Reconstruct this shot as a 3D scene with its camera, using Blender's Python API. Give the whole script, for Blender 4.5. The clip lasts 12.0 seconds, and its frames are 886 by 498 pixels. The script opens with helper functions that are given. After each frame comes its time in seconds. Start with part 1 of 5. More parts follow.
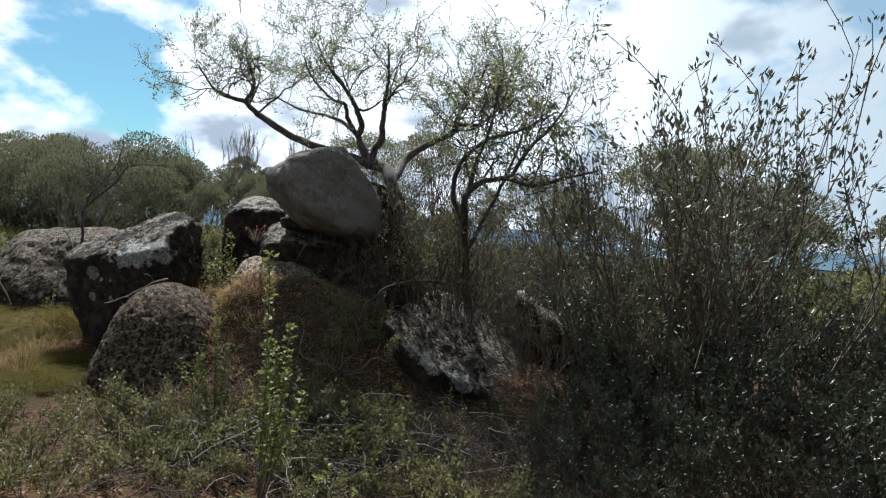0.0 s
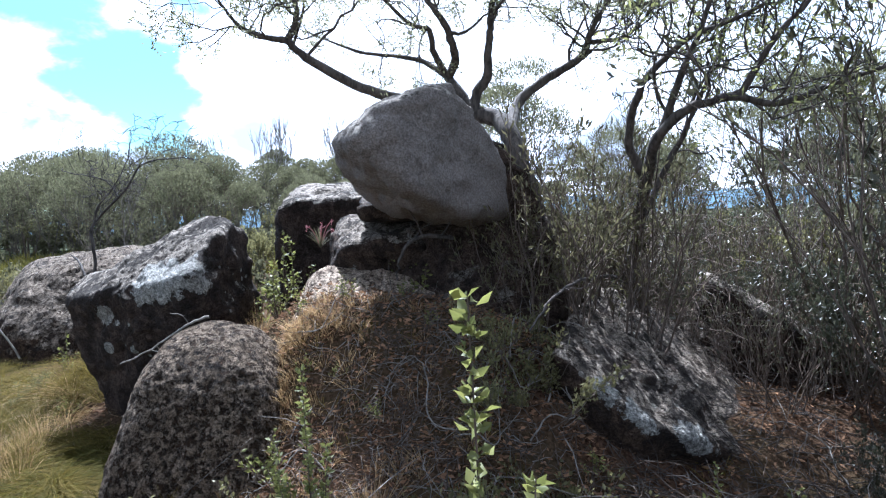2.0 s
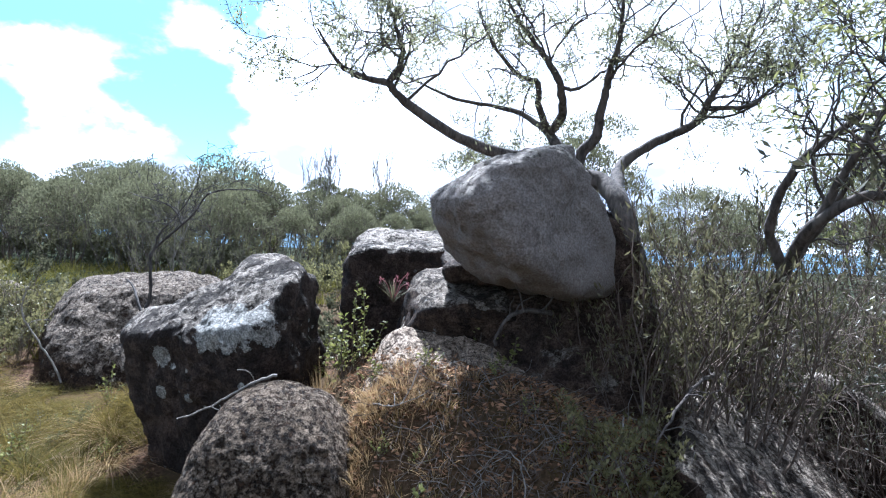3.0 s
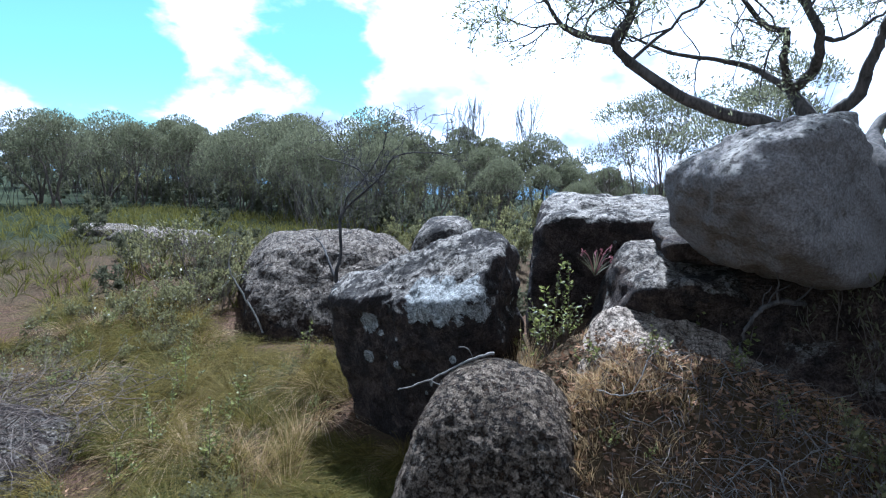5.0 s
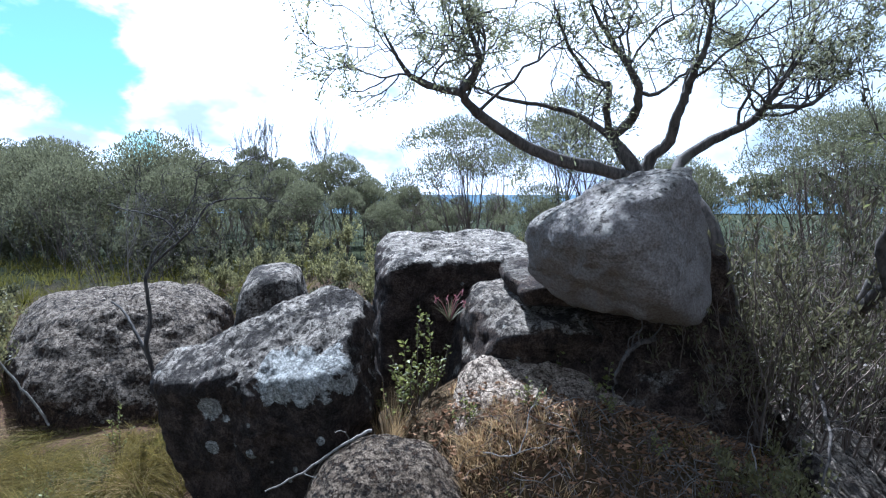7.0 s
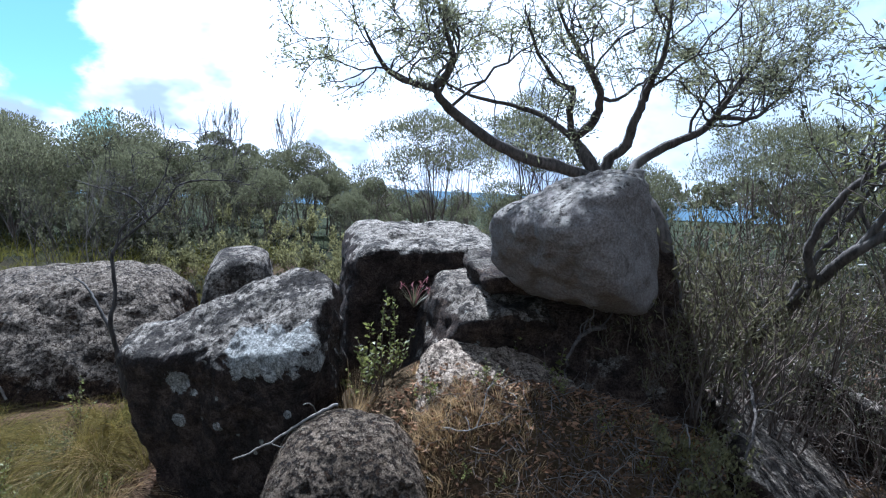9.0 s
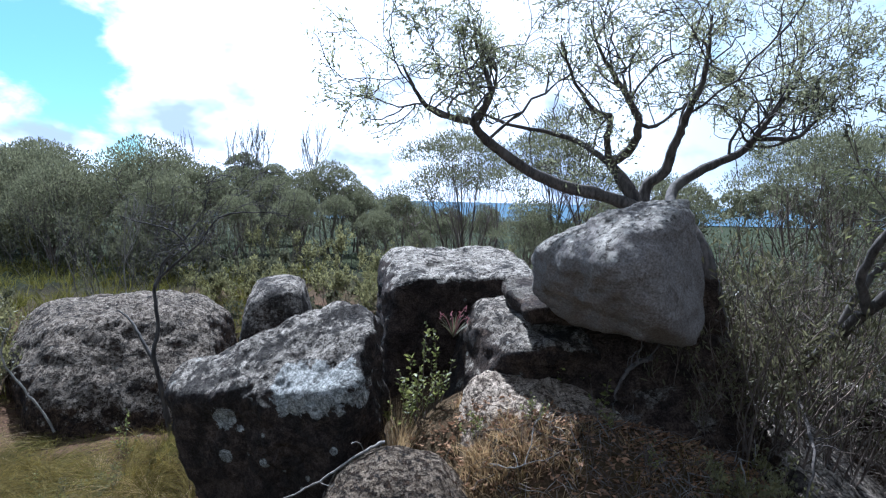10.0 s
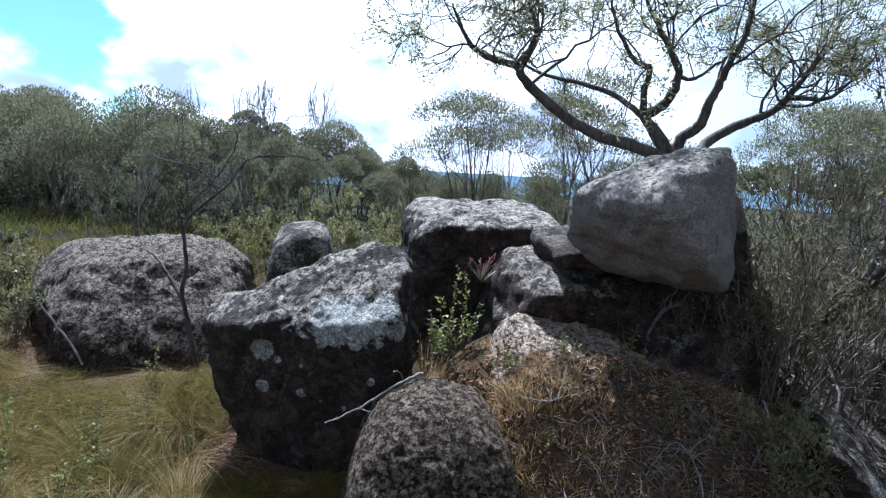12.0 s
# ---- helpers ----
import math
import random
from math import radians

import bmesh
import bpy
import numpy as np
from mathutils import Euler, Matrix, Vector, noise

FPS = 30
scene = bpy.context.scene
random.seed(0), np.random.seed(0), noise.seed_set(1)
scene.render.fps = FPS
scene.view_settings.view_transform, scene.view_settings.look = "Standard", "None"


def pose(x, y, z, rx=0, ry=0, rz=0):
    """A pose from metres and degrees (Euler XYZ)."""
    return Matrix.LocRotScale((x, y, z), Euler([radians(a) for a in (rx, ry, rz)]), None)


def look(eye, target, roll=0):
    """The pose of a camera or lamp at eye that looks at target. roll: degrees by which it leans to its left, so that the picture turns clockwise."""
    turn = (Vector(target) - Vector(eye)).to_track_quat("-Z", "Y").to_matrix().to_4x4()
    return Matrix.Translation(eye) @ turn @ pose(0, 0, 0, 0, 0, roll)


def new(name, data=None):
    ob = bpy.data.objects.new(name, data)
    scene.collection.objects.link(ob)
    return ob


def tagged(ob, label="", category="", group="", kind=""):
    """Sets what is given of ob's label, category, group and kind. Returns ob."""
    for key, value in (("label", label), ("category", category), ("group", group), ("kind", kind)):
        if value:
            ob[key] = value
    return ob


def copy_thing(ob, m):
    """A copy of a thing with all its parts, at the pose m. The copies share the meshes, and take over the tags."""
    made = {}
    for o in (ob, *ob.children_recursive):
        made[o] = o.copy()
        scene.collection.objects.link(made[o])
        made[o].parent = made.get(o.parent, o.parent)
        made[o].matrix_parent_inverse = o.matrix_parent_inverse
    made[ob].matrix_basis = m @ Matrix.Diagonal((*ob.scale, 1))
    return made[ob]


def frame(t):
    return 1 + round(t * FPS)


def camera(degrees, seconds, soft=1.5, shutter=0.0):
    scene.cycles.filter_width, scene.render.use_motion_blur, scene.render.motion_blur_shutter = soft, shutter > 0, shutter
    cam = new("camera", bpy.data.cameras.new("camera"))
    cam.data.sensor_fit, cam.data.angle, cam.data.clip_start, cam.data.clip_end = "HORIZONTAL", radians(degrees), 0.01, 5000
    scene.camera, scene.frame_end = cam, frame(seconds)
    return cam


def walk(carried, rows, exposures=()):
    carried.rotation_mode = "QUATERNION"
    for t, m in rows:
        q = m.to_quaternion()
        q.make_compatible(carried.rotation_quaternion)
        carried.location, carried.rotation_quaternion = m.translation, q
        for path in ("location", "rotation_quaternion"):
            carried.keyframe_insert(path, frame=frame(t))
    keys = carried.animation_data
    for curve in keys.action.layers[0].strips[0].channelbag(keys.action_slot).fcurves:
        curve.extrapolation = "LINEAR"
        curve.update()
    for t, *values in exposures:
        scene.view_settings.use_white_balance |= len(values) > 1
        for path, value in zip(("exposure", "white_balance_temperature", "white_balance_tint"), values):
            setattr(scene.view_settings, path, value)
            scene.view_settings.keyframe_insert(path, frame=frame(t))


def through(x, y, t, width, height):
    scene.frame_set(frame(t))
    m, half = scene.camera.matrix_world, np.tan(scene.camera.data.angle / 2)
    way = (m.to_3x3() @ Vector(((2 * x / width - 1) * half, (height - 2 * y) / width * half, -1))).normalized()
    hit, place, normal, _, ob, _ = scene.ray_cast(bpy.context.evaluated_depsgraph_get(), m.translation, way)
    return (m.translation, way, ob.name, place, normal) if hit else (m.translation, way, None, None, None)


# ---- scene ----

cam = camera(73.0, 12.0, soft=1.2)
# seconds, x, y, z, and the three turns of the camera in degrees
PATH = [
    (0.0, -0.523, -0.184, 1.456, 87.00, -4.19, -1.56),
    (0.5, -0.459, 0.203, 1.340, 84.65, -2.10, -3.29),
    (1.0, -0.686, 1.027, 1.288, 83.51, 1.34, -3.59),
    (1.5, -1.093, 1.518, 1.335, 83.08, 1.59, -0.68),
    (2.0, -1.448, 2.168, 1.382, 84.80, 2.47, 1.39),
    (2.5, -1.686, 2.414, 1.486, 85.37, -2.00, 4.17),
    (3.0, -1.953, 2.598, 1.583, 88.18, -2.63, 4.41),
    (3.5, -2.104, 2.597, 1.597, 88.24, -3.61, 8.91),
    (3.7, -2.128, 2.573, 1.594, 88.26, -3.11, 11.72),
    (5.3, -2.696, 2.740, 1.793, 82.00, -2.67, 16.50),
    (5.5, -2.715, 2.758, 1.828, 82.19, -2.69, 16.37),
    (6.0, -2.747, 2.827, 1.891, 82.47, -2.78, 11.73),
    (6.5, -2.997, 2.888, 1.944, 83.61, -0.04, 3.36),
    (7.0, -3.120, 2.974, 2.022, 84.18, -0.19, -3.60),
    (7.2, -3.133, 3.034, 2.036, 85.26, 0.72, -5.15),
    (8.8, -3.108, 2.727, 1.995, 84.72, -2.65, -8.70),
    (9.0, -3.183, 2.753, 1.987, 83.85, -2.85, -7.05),
    (9.5, -3.316, 2.776, 2.073, 84.94, -2.14, -4.53),
    (10.0, -3.314, 2.785, 2.136, 84.84, -1.40, -4.98),
    (10.5, -3.320, 2.803, 2.100, 84.51, -1.77, -4.85),
    (11.0, -3.344, 2.955, 2.032, 82.81, -1.70, -5.31),
    (11.5, -3.488, 2.969, 1.991, 81.70, -1.40, -3.24),
    (12.0, -3.623, 2.706, 1.925, 82.01, -3.54, -5.21),
]
walk(cam, [(t, pose(x, y, z, rx, ry, rz)) for t, x, y, z, rx, ry, rz in PATH],
     exposures=[(0.0, 0.85, 5600, 5), (1.0, 1.28, 5300, 7), (2.0, 1.95, 5000, 12), (2.5, 1.98, 5000, 12), (3.5, 1.93, 4850, 11), (5.5, 1.5, 4620, 9), (7.0, 1.55, 4750, 10), (9.0, 1.34, 4800, 10), (12.0, 1.42, 4850, 10)])

# ---- sky and sun ----
SUN_AZ, SUN_EL = 16.0, 54.0      # degrees left of +y, degrees up
sun_dir = Vector((-math.sin(radians(SUN_AZ)) * math.cos(radians(SUN_EL)),
                  math.cos(radians(SUN_AZ)) * math.cos(radians(SUN_EL)), math.sin(radians(SUN_EL))))
sun_data = bpy.data.lights.new("sun", "SUN")
sun_data.energy, sun_data.angle, sun_data.color = 5.0, radians(0.6), (1.0, 0.94, 0.84)
sun = new("sun", sun_data)
sun.matrix_world = look(sun_dir * 50, (0, 0, 0))


class Nodes:
    """A short way to write node trees."""

    def __init__(self, tree):
        self.tree = tree
        tree.nodes.clear()

    def add(self, kind, **values):
        node = self.tree.nodes.new(kind)
        for key, value in values.items():
            if key.startswith("in_"):
                name = key[3:]
                slot = node.inputs[int(name)] if name.isdigit() else node.inputs[name.replace("_", " ")]
                self.put(slot, value)
            else:
                setattr(node, key, value)
        return node

    def put(self, slot, value):
        if hasattr(value, "is_linked"):
            self.tree.links.new(value, slot)
        else:
            slot.default_value = value

    def math(self, op, a, b=0.0, clamp=False):
        return self.add("ShaderNodeMath", operation=op, use_clamp=clamp, in_0=a, in_1=b).outputs[0]

    def noise(self, vec, scale, detail=4.0, rough=0.55, distort=0.0):
        return self.add("ShaderNodeTexNoise", in_Vector=vec, in_Scale=scale, in_Detail=detail, in_Roughness=rough, in_Distortion=distort).outputs["Fac"]

    def voronoi(self, vec, scale, out="Distance"):
        return self.add("ShaderNodeTexVoronoi", in_Vector=vec, in_Scale=scale).outputs[out]

    def step(self, value, low, high):
        return self.add("ShaderNodeMapRange", interpolation_type="SMOOTHSTEP", in_0=value, in_1=low, in_2=high).outputs[0]

    def mix(self, fac, a, b):
        node = self.add("ShaderNodeMix", data_type="RGBA")
        for slot, value in ((node.inputs["Factor"], fac), (node.inputs[6], a), (node.inputs[7], b)):
            self.put(slot, (*value, 1.0) if isinstance(value, tuple) and len(value) == 3 else value)
        return node.outputs[2]


world = bpy.data.worlds.new("sky")
scene.world = world
world.use_nodes = True
n = Nodes(world.node_tree)
sky = n.add("ShaderNodeTexSky", sky_type="NISHITA", sun_disc=False, sun_elevation=radians(SUN_EL), sun_rotation=radians(-SUN_AZ), altitude=300.0, air_density=1.2, dust_density=0.1, ozone_density=3.0)
way = n.add("ShaderNodeTexCoord").outputs["Generated"]
split = n.add("ShaderNodeSeparateXYZ", in_0=way)
flat = n.add("ShaderNodeMapping", in_Vector=way, in_Location=(0.35, 0.0, 0.12), in_Scale=(1.0, 1.0, 1.7)).outputs[0]
puffs = n.noise(flat, 4.6, 6.0, 0.5, 0.1)
banks = n.noise(flat, 1.6, 2.0, 0.5)
toward = n.add("ShaderNodeVectorMath", operation="DOT_PRODUCT", in_0=way, in_1=tuple(sun_dir)).outputs["Value"]
ahead = n.step(split.outputs[1], -0.15, 0.5)
veil = n.math("MULTIPLY", n.step(split.outputs[0], -0.42, -0.2), ahead)
milk = n.step(split.outputs[0], -0.05, 0.4)
low = n.step(split.outputs[2], 0.16, 0.02)
amount = n.math("ADD", n.math("ADD", puffs, n.math("MULTIPLY", n.math("SUBTRACT", banks, 0.5), 0.5)), n.math("ADD", n.math("SUBTRACT", n.math("MULTIPLY", veil, 0.28), 0.06), n.math("MULTIPLY", low, 0.14)))
wisps = n.math("MULTIPLY", n.math("SUBTRACT", n.noise(flat, 13.0, 5.0, 0.6, 0.3), 0.5), 0.3)
cover = n.step(n.math("ADD", amount, wisps), 0.515, 0.66)
shade = n.noise(flat, 7.0, 4.0, 0.5)
cloud = n.mix(n.step(shade, 0.33, 0.5), (8.5, 9.1, 10.2), (20.0, 20.0, 20.0))
thin = n.math("MULTIPLY", n.step(split.outputs[0], 0.2, 0.6), 0.75)
cloud = n.mix(thin, cloud, (8.6, 9.7, 10.2))
glow = n.math("POWER", n.math("MAXIMUM", toward, 0.0), 14.0)
blue = n.add("ShaderNodeMix", data_type="RGBA", blend_type="MULTIPLY", in_0=1.0)
n.put(blue.inputs[6], sky.outputs[0])
n.put(blue.inputs[7], (1.0, 1.55, 1.5, 1.0))
clear = n.mix(n.math("MULTIPLY", n.math("ADD", 0.25, n.math("MULTIPLY", milk, 0.35)), ahead), blue.outputs[2], (9.0, 10.5, 11.5))
hazy = n.math("MULTIPLY", n.math("SUBTRACT", 1.0, ahead), 0.75)
clear = n.mix(hazy, clear, (7.2, 6.7, 6.2))
colour = n.mix(cover, clear, cloud)
bright = n.add("ShaderNodeMix", data_type="RGBA", blend_type="ADD", in_0=glow)
n.put(bright.inputs[6], colour)
n.put(bright.inputs[7], (12.0, 11.6, 11.0, 1.0))
back = n.add("ShaderNodeBackground", in_Color=bright.outputs[2], in_Strength=0.034)
n.add("ShaderNodeOutputWorld", in_Surface=back.outputs[0])


# ---- materials ----
def material(name):
    mat = bpy.data.materials.new(name)
    mat.use_nodes = True
    n = Nodes(mat.node_tree)
    place = n.add("ShaderNodeTexCoord").outputs["Object"]
    return mat, n, place


def finish(n, colour, rough=0.9, height=None, bump=0.4, depth=0.02, through=0.0, specular=0.3):
    shader = n.add("ShaderNodeBsdfPrincipled", in_Roughness=rough)
    n.put(shader.inputs["Specular IOR Level"], specular)
    n.put(shader.inputs["Base Color"], (*colour, 1.0) if isinstance(colour, tuple) else colour)
    if height is not None:
        n.put(shader.inputs["Normal"], n.add("ShaderNodeBump", in_Strength=bump, in_Distance=depth, in_Height=height).outputs[0])
    out = shader.outputs[0]
    if through:
        clear = n.add("ShaderNodeBsdfTranslucent")
        n.put(clear.inputs["Color"], (*colour, 1.0) if isinstance(colour, tuple) else colour)
        out = n.add("ShaderNodeMixShader", in_0=through, in_1=out, in_2=clear.outputs[0]).outputs[0]
    n.add("ShaderNodeOutputMaterial", in_Surface=out)


def rock_material(name, pale=0.5, dark=0.5, warm=0.0, patches=(), bare=0.0, tone=1.0, spotted=0.6, pits=3.6, cracks=1.0, speckle=0.8, fresh=1.0, relief=1.0, blotch=1.0):
    """Weathered granite under a black crust; pale lichen in specks and sheets. Light is painted in: up-facing stone
    paler, sides left dark.
    """
    mat, n, p = material(name)
    grain = n.noise(p, 75.0, 5.0, 0.75)
    mid = n.noise(p, 6.0 * blotch, 9.0, 0.7, 0.3)
    big = n.noise(p, 1.9 * blotch, 6.0, 0.62, 0.3)
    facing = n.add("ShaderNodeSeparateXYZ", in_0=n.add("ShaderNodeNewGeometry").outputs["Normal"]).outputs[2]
    # paler by upward normal: lit tops and shaded sides put into the colour
    lit_growth = n.math("ADD", n.step(facing, -0.1, 0.75), n.math("MULTIPLY", n.math("SUBTRACT", big, 0.5), 1.6))
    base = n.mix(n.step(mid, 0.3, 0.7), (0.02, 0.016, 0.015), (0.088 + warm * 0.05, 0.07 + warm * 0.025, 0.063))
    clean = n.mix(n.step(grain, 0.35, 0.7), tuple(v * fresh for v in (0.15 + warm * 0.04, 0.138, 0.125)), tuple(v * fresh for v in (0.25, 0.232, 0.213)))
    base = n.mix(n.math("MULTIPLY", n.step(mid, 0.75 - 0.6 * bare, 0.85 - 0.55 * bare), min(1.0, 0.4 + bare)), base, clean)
    thick = n.step(n.math("ADD", lit_growth, n.math("MULTIPLY", n.math("SUBTRACT", mid, 0.5), 1.5)), 0.75 - 0.35 * pale, 1.0 - 0.3 * pale)
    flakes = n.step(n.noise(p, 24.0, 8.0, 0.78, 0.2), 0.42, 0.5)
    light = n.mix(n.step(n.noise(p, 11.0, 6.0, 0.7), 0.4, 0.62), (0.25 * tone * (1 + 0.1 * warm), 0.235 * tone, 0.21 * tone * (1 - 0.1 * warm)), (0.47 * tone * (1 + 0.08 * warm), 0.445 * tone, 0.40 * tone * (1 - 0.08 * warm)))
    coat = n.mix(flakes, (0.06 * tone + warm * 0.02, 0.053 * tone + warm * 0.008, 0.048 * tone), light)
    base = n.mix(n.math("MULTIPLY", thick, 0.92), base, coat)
    holes = n.step(n.math("ADD", n.noise(p, pits, 9.0, 0.72, 0.3), n.math("MULTIPLY", grain, 0.1)), 0.70 - 0.12 * dark, 0.75 - 0.12 * dark)
    base = n.mix(n.math("MULTIPLY", holes, 0.85), base, (0.028, 0.024, 0.022))
    layered = n.add("ShaderNodeMapping", in_Vector=p, in_Rotation=(0.35, 0.25, 0.0), in_Scale=(1.0, 1.0, 2.4)).outputs[0]
    split = n.math("ABSOLUTE", n.math("SUBTRACT", n.noise(layered, 1.5, 6.0, 0.6, 0.5), 0.5))
    crack = n.math("MULTIPLY", n.math("MULTIPLY", n.step(split, 0.014, 0.004), n.step(big, 0.46, 0.58)), cracks)
    base = n.mix(n.math("MULTIPLY", crack, 0.8), base, (0.015, 0.013, 0.012))
    dots = n.math("MULTIPLY", n.step(n.voronoi(p, 7.0), 0.17, 0.13), n.step(n.noise(p, 3.0), 0.50, 0.56))
    base = n.mix(n.math("MULTIPLY", dots, spotted), base, (0.33, 0.33, 0.30))
    for x, y, z, radius in patches:
        away = n.add("ShaderNodeVectorMath", operation="DISTANCE", in_0=p, in_1=(x, y, z)).outputs["Value"]
        edge = n.math("ADD", n.math("DIVIDE", away, radius), n.math("MULTIPLY", n.math("SUBTRACT", n.noise(p, 7.0, 9.0, 0.72), 0.5), 2.2))
        spot = n.step(edge, 1.04, 0.96)
        shade = n.mix(n.step(n.noise(p, 26.0, 6.0, 0.75), 0.4, 0.6), (0.25, 0.262, 0.255), (0.46, 0.472, 0.458))
        base = n.mix(n.math("MULTIPLY", spot, n.math("ADD", 0.5, n.math("MULTIPLY", flakes, 0.42))), base, shade)
    crust = n.step(n.noise(p, 38.0, 7.0, 0.75, 0.4), 0.40, 0.50)
    speck = n.mix(n.math("MULTIPLY", n.step(grain, 0.36, 0.60), n.math("ADD", 0.35, n.math("MULTIPLY", crust, 0.65))), (0.33, 0.29, 0.262), (1.54, 1.44, 1.34))
    both = n.add("ShaderNodeMix", data_type="RGBA", blend_type="MULTIPLY", in_0=speckle)
    n.put(both.inputs[6], base)
    n.put(both.inputs[7], speck)
    height = n.math("ADD", n.math("MULTIPLY", grain, 0.5), n.math("ADD", n.math("MULTIPLY", mid, 1.0), n.math("SUBTRACT", n.math("MULTIPLY", flakes, 0.35), n.math("MULTIPLY", crack, 0.9))))
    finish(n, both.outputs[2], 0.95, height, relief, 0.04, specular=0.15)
    return mat


def leaf_material(name, low, high, through=0.35, rough=0.5, specular=0.4):
    mat, n, p = material(name)
    pick = n.add("ShaderNodeNewGeometry").outputs["Random Per Island"]
    colour = n.mix(pick, low, high)
    colour = n.mix(n.step(n.noise(p, 2.0, 3.0), 0.35, 0.7), colour, n.mix(0.35, colour, high))
    finish(n, colour, rough, through=through, specular=specular)
    return mat


def bark_material(name, low, high, scale=1.0):
    mat, n, p = material(name)
    long = n.add("ShaderNodeMapping", in_Vector=p, in_Scale=(14.0 * scale, 14.0 * scale, 3.0 * scale)).outputs[0]
    a = n.noise(long, 2.0, 6.0, 0.65, 0.4)
    b = n.noise(p, 5.0, 4.0)
    colour = n.mix(n.step(a, 0.3, 0.7), low, high)
    colour = n.mix(n.math("MULTIPLY", n.step(b, 0.55, 0.7), 0.4), colour, (0.15, 0.138, 0.122))
    finish(n, colour, 0.9, a, 0.7, 0.01)
    return mat


def ground_material():
    mat, n, p = material("soil_and_litter")
    big, mid, fine = n.noise(p, 0.5, 4.0), n.noise(p, 3.0, 6.0, 0.65), n.noise(p, 34.0, 5.0, 0.7)
    colour = n.mix(n.step(fine, 0.35, 0.65), (0.035, 0.021, 0.015), (0.14, 0.083, 0.052))
    colour = n.mix(n.math("MULTIPLY", n.step(mid, 0.45, 0.65), 0.6), colour, (0.075, 0.055, 0.032))
    colour = n.mix(n.math("MULTIPLY", n.step(big, 0.40, 0.6), 0.45), colour, (0.052, 0.046, 0.022))
    away = n.add("ShaderNodeVectorMath", operation="DISTANCE", in_0=p, in_1=(-2.0, 6.0, 0.0)).outputs["Value"]
    cover = n.mix(n.step(n.noise(p, 0.35, 6.0, 0.7), 0.35, 0.65), (0.016, 0.02, 0.012), (0.04, 0.045, 0.022))
    colour = n.mix(n.step(away, 8.0, 15.0), colour, cover)
    finish(n, colour, 1.0, n.math("ADD", fine, mid), 0.9, 0.04, specular=0.03)
    return mat


MAT_GROUND = ground_material()
MAT_TOP_LEAF = leaf_material("olive_tree_leaf", (0.1, 0.105, 0.055), (0.31, 0.3, 0.17), 0.6)
MAT_FORK_LEAF = leaf_material("yellow_green_leaf", (0.07, 0.078, 0.032), (0.25, 0.25, 0.095), 0.6, 0.45, 0.45)
MAT_WOOD_LEAF = leaf_material("woodland_leaf", (0.075, 0.078, 0.052), (0.205, 0.2, 0.112), 0.4, 0.9, 0.05)
MAT_UNDER_LEAF = leaf_material("undergrowth_leaf", (0.06, 0.062, 0.04), (0.13, 0.125, 0.07), 0.4, 0.9, 0.05)
MAT_SCRUB_LEAF = leaf_material("heath_leaf", (0.085, 0.082, 0.038), (0.25, 0.23, 0.1), 0.5, 0.8, 0.1)
MAT_THICK_LEAF = leaf_material("dark_shrub_leaf", (0.018, 0.021, 0.013), (0.07, 0.072, 0.042), 0.25, 0.4, 0.45)
MAT_SHRUB_LEAF = leaf_material("narrow_shrub_leaf", (0.033, 0.033, 0.019), (0.125, 0.118, 0.066), 0.3, 0.35, 0.5)
MAT_SPRAY_LEAF = leaf_material("pale_narrow_leaf", (0.05, 0.046, 0.026), (0.18, 0.162, 0.084), 0.4, 0.65, 0.2)
MAT_GREEN_LEAF = leaf_material("fresh_leaf", (0.08, 0.09, 0.024), (0.27, 0.27, 0.08), 0.45)
MAT_DRAB_LEAF = leaf_material("drab_leaf", (0.055, 0.052, 0.025), (0.22, 0.2, 0.085), 0.45, 0.45, 0.4)
MAT_GRASS = leaf_material("grass_blade", (0.04, 0.034, 0.009), (0.225, 0.168, 0.04), 0.45, 0.8, 0.15)
MAT_MEADOW = leaf_material("meadow_blade", (0.03, 0.031, 0.008), (0.145, 0.13, 0.026), 0.45, 0.8, 0.15)
MAT_STRAW = leaf_material("dry_grass_blade", (0.19, 0.115, 0.052), (0.5, 0.355, 0.175), 0.4, 0.6)
MAT_BARK = bark_material("tree_bark", (0.03, 0.026, 0.023), (0.12, 0.1, 0.086))
MAT_SAPLING = bark_material("sapling_bark", (0.022, 0.019, 0.018), (0.075, 0.064, 0.056))
MAT_GREY_TWIG = bark_material("grey_twig_bark", (0.05, 0.037, 0.029), (0.17, 0.13, 0.1))
MAT_DEAD = bark_material("bleached_dead_wood", (0.12, 0.105, 0.09), (0.29, 0.265, 0.235))
MAT_LITTER = leaf_material("fallen_leaf", (0.09, 0.05, 0.029), (0.35, 0.205, 0.115), 0.25, 0.8, 0.1)
MAT_TWIG = bark_material("twig_bark", (0.05, 0.036, 0.028), (0.17, 0.13, 0.1))
MAT_PINK = leaf_material("pink_bract", (0.26, 0.07, 0.09), (0.42, 0.2, 0.2), 0.3)
MAT_BROM = leaf_material("bromeliad_leaf", (0.05, 0.055, 0.03), (0.14, 0.12, 0.07), 0.3)


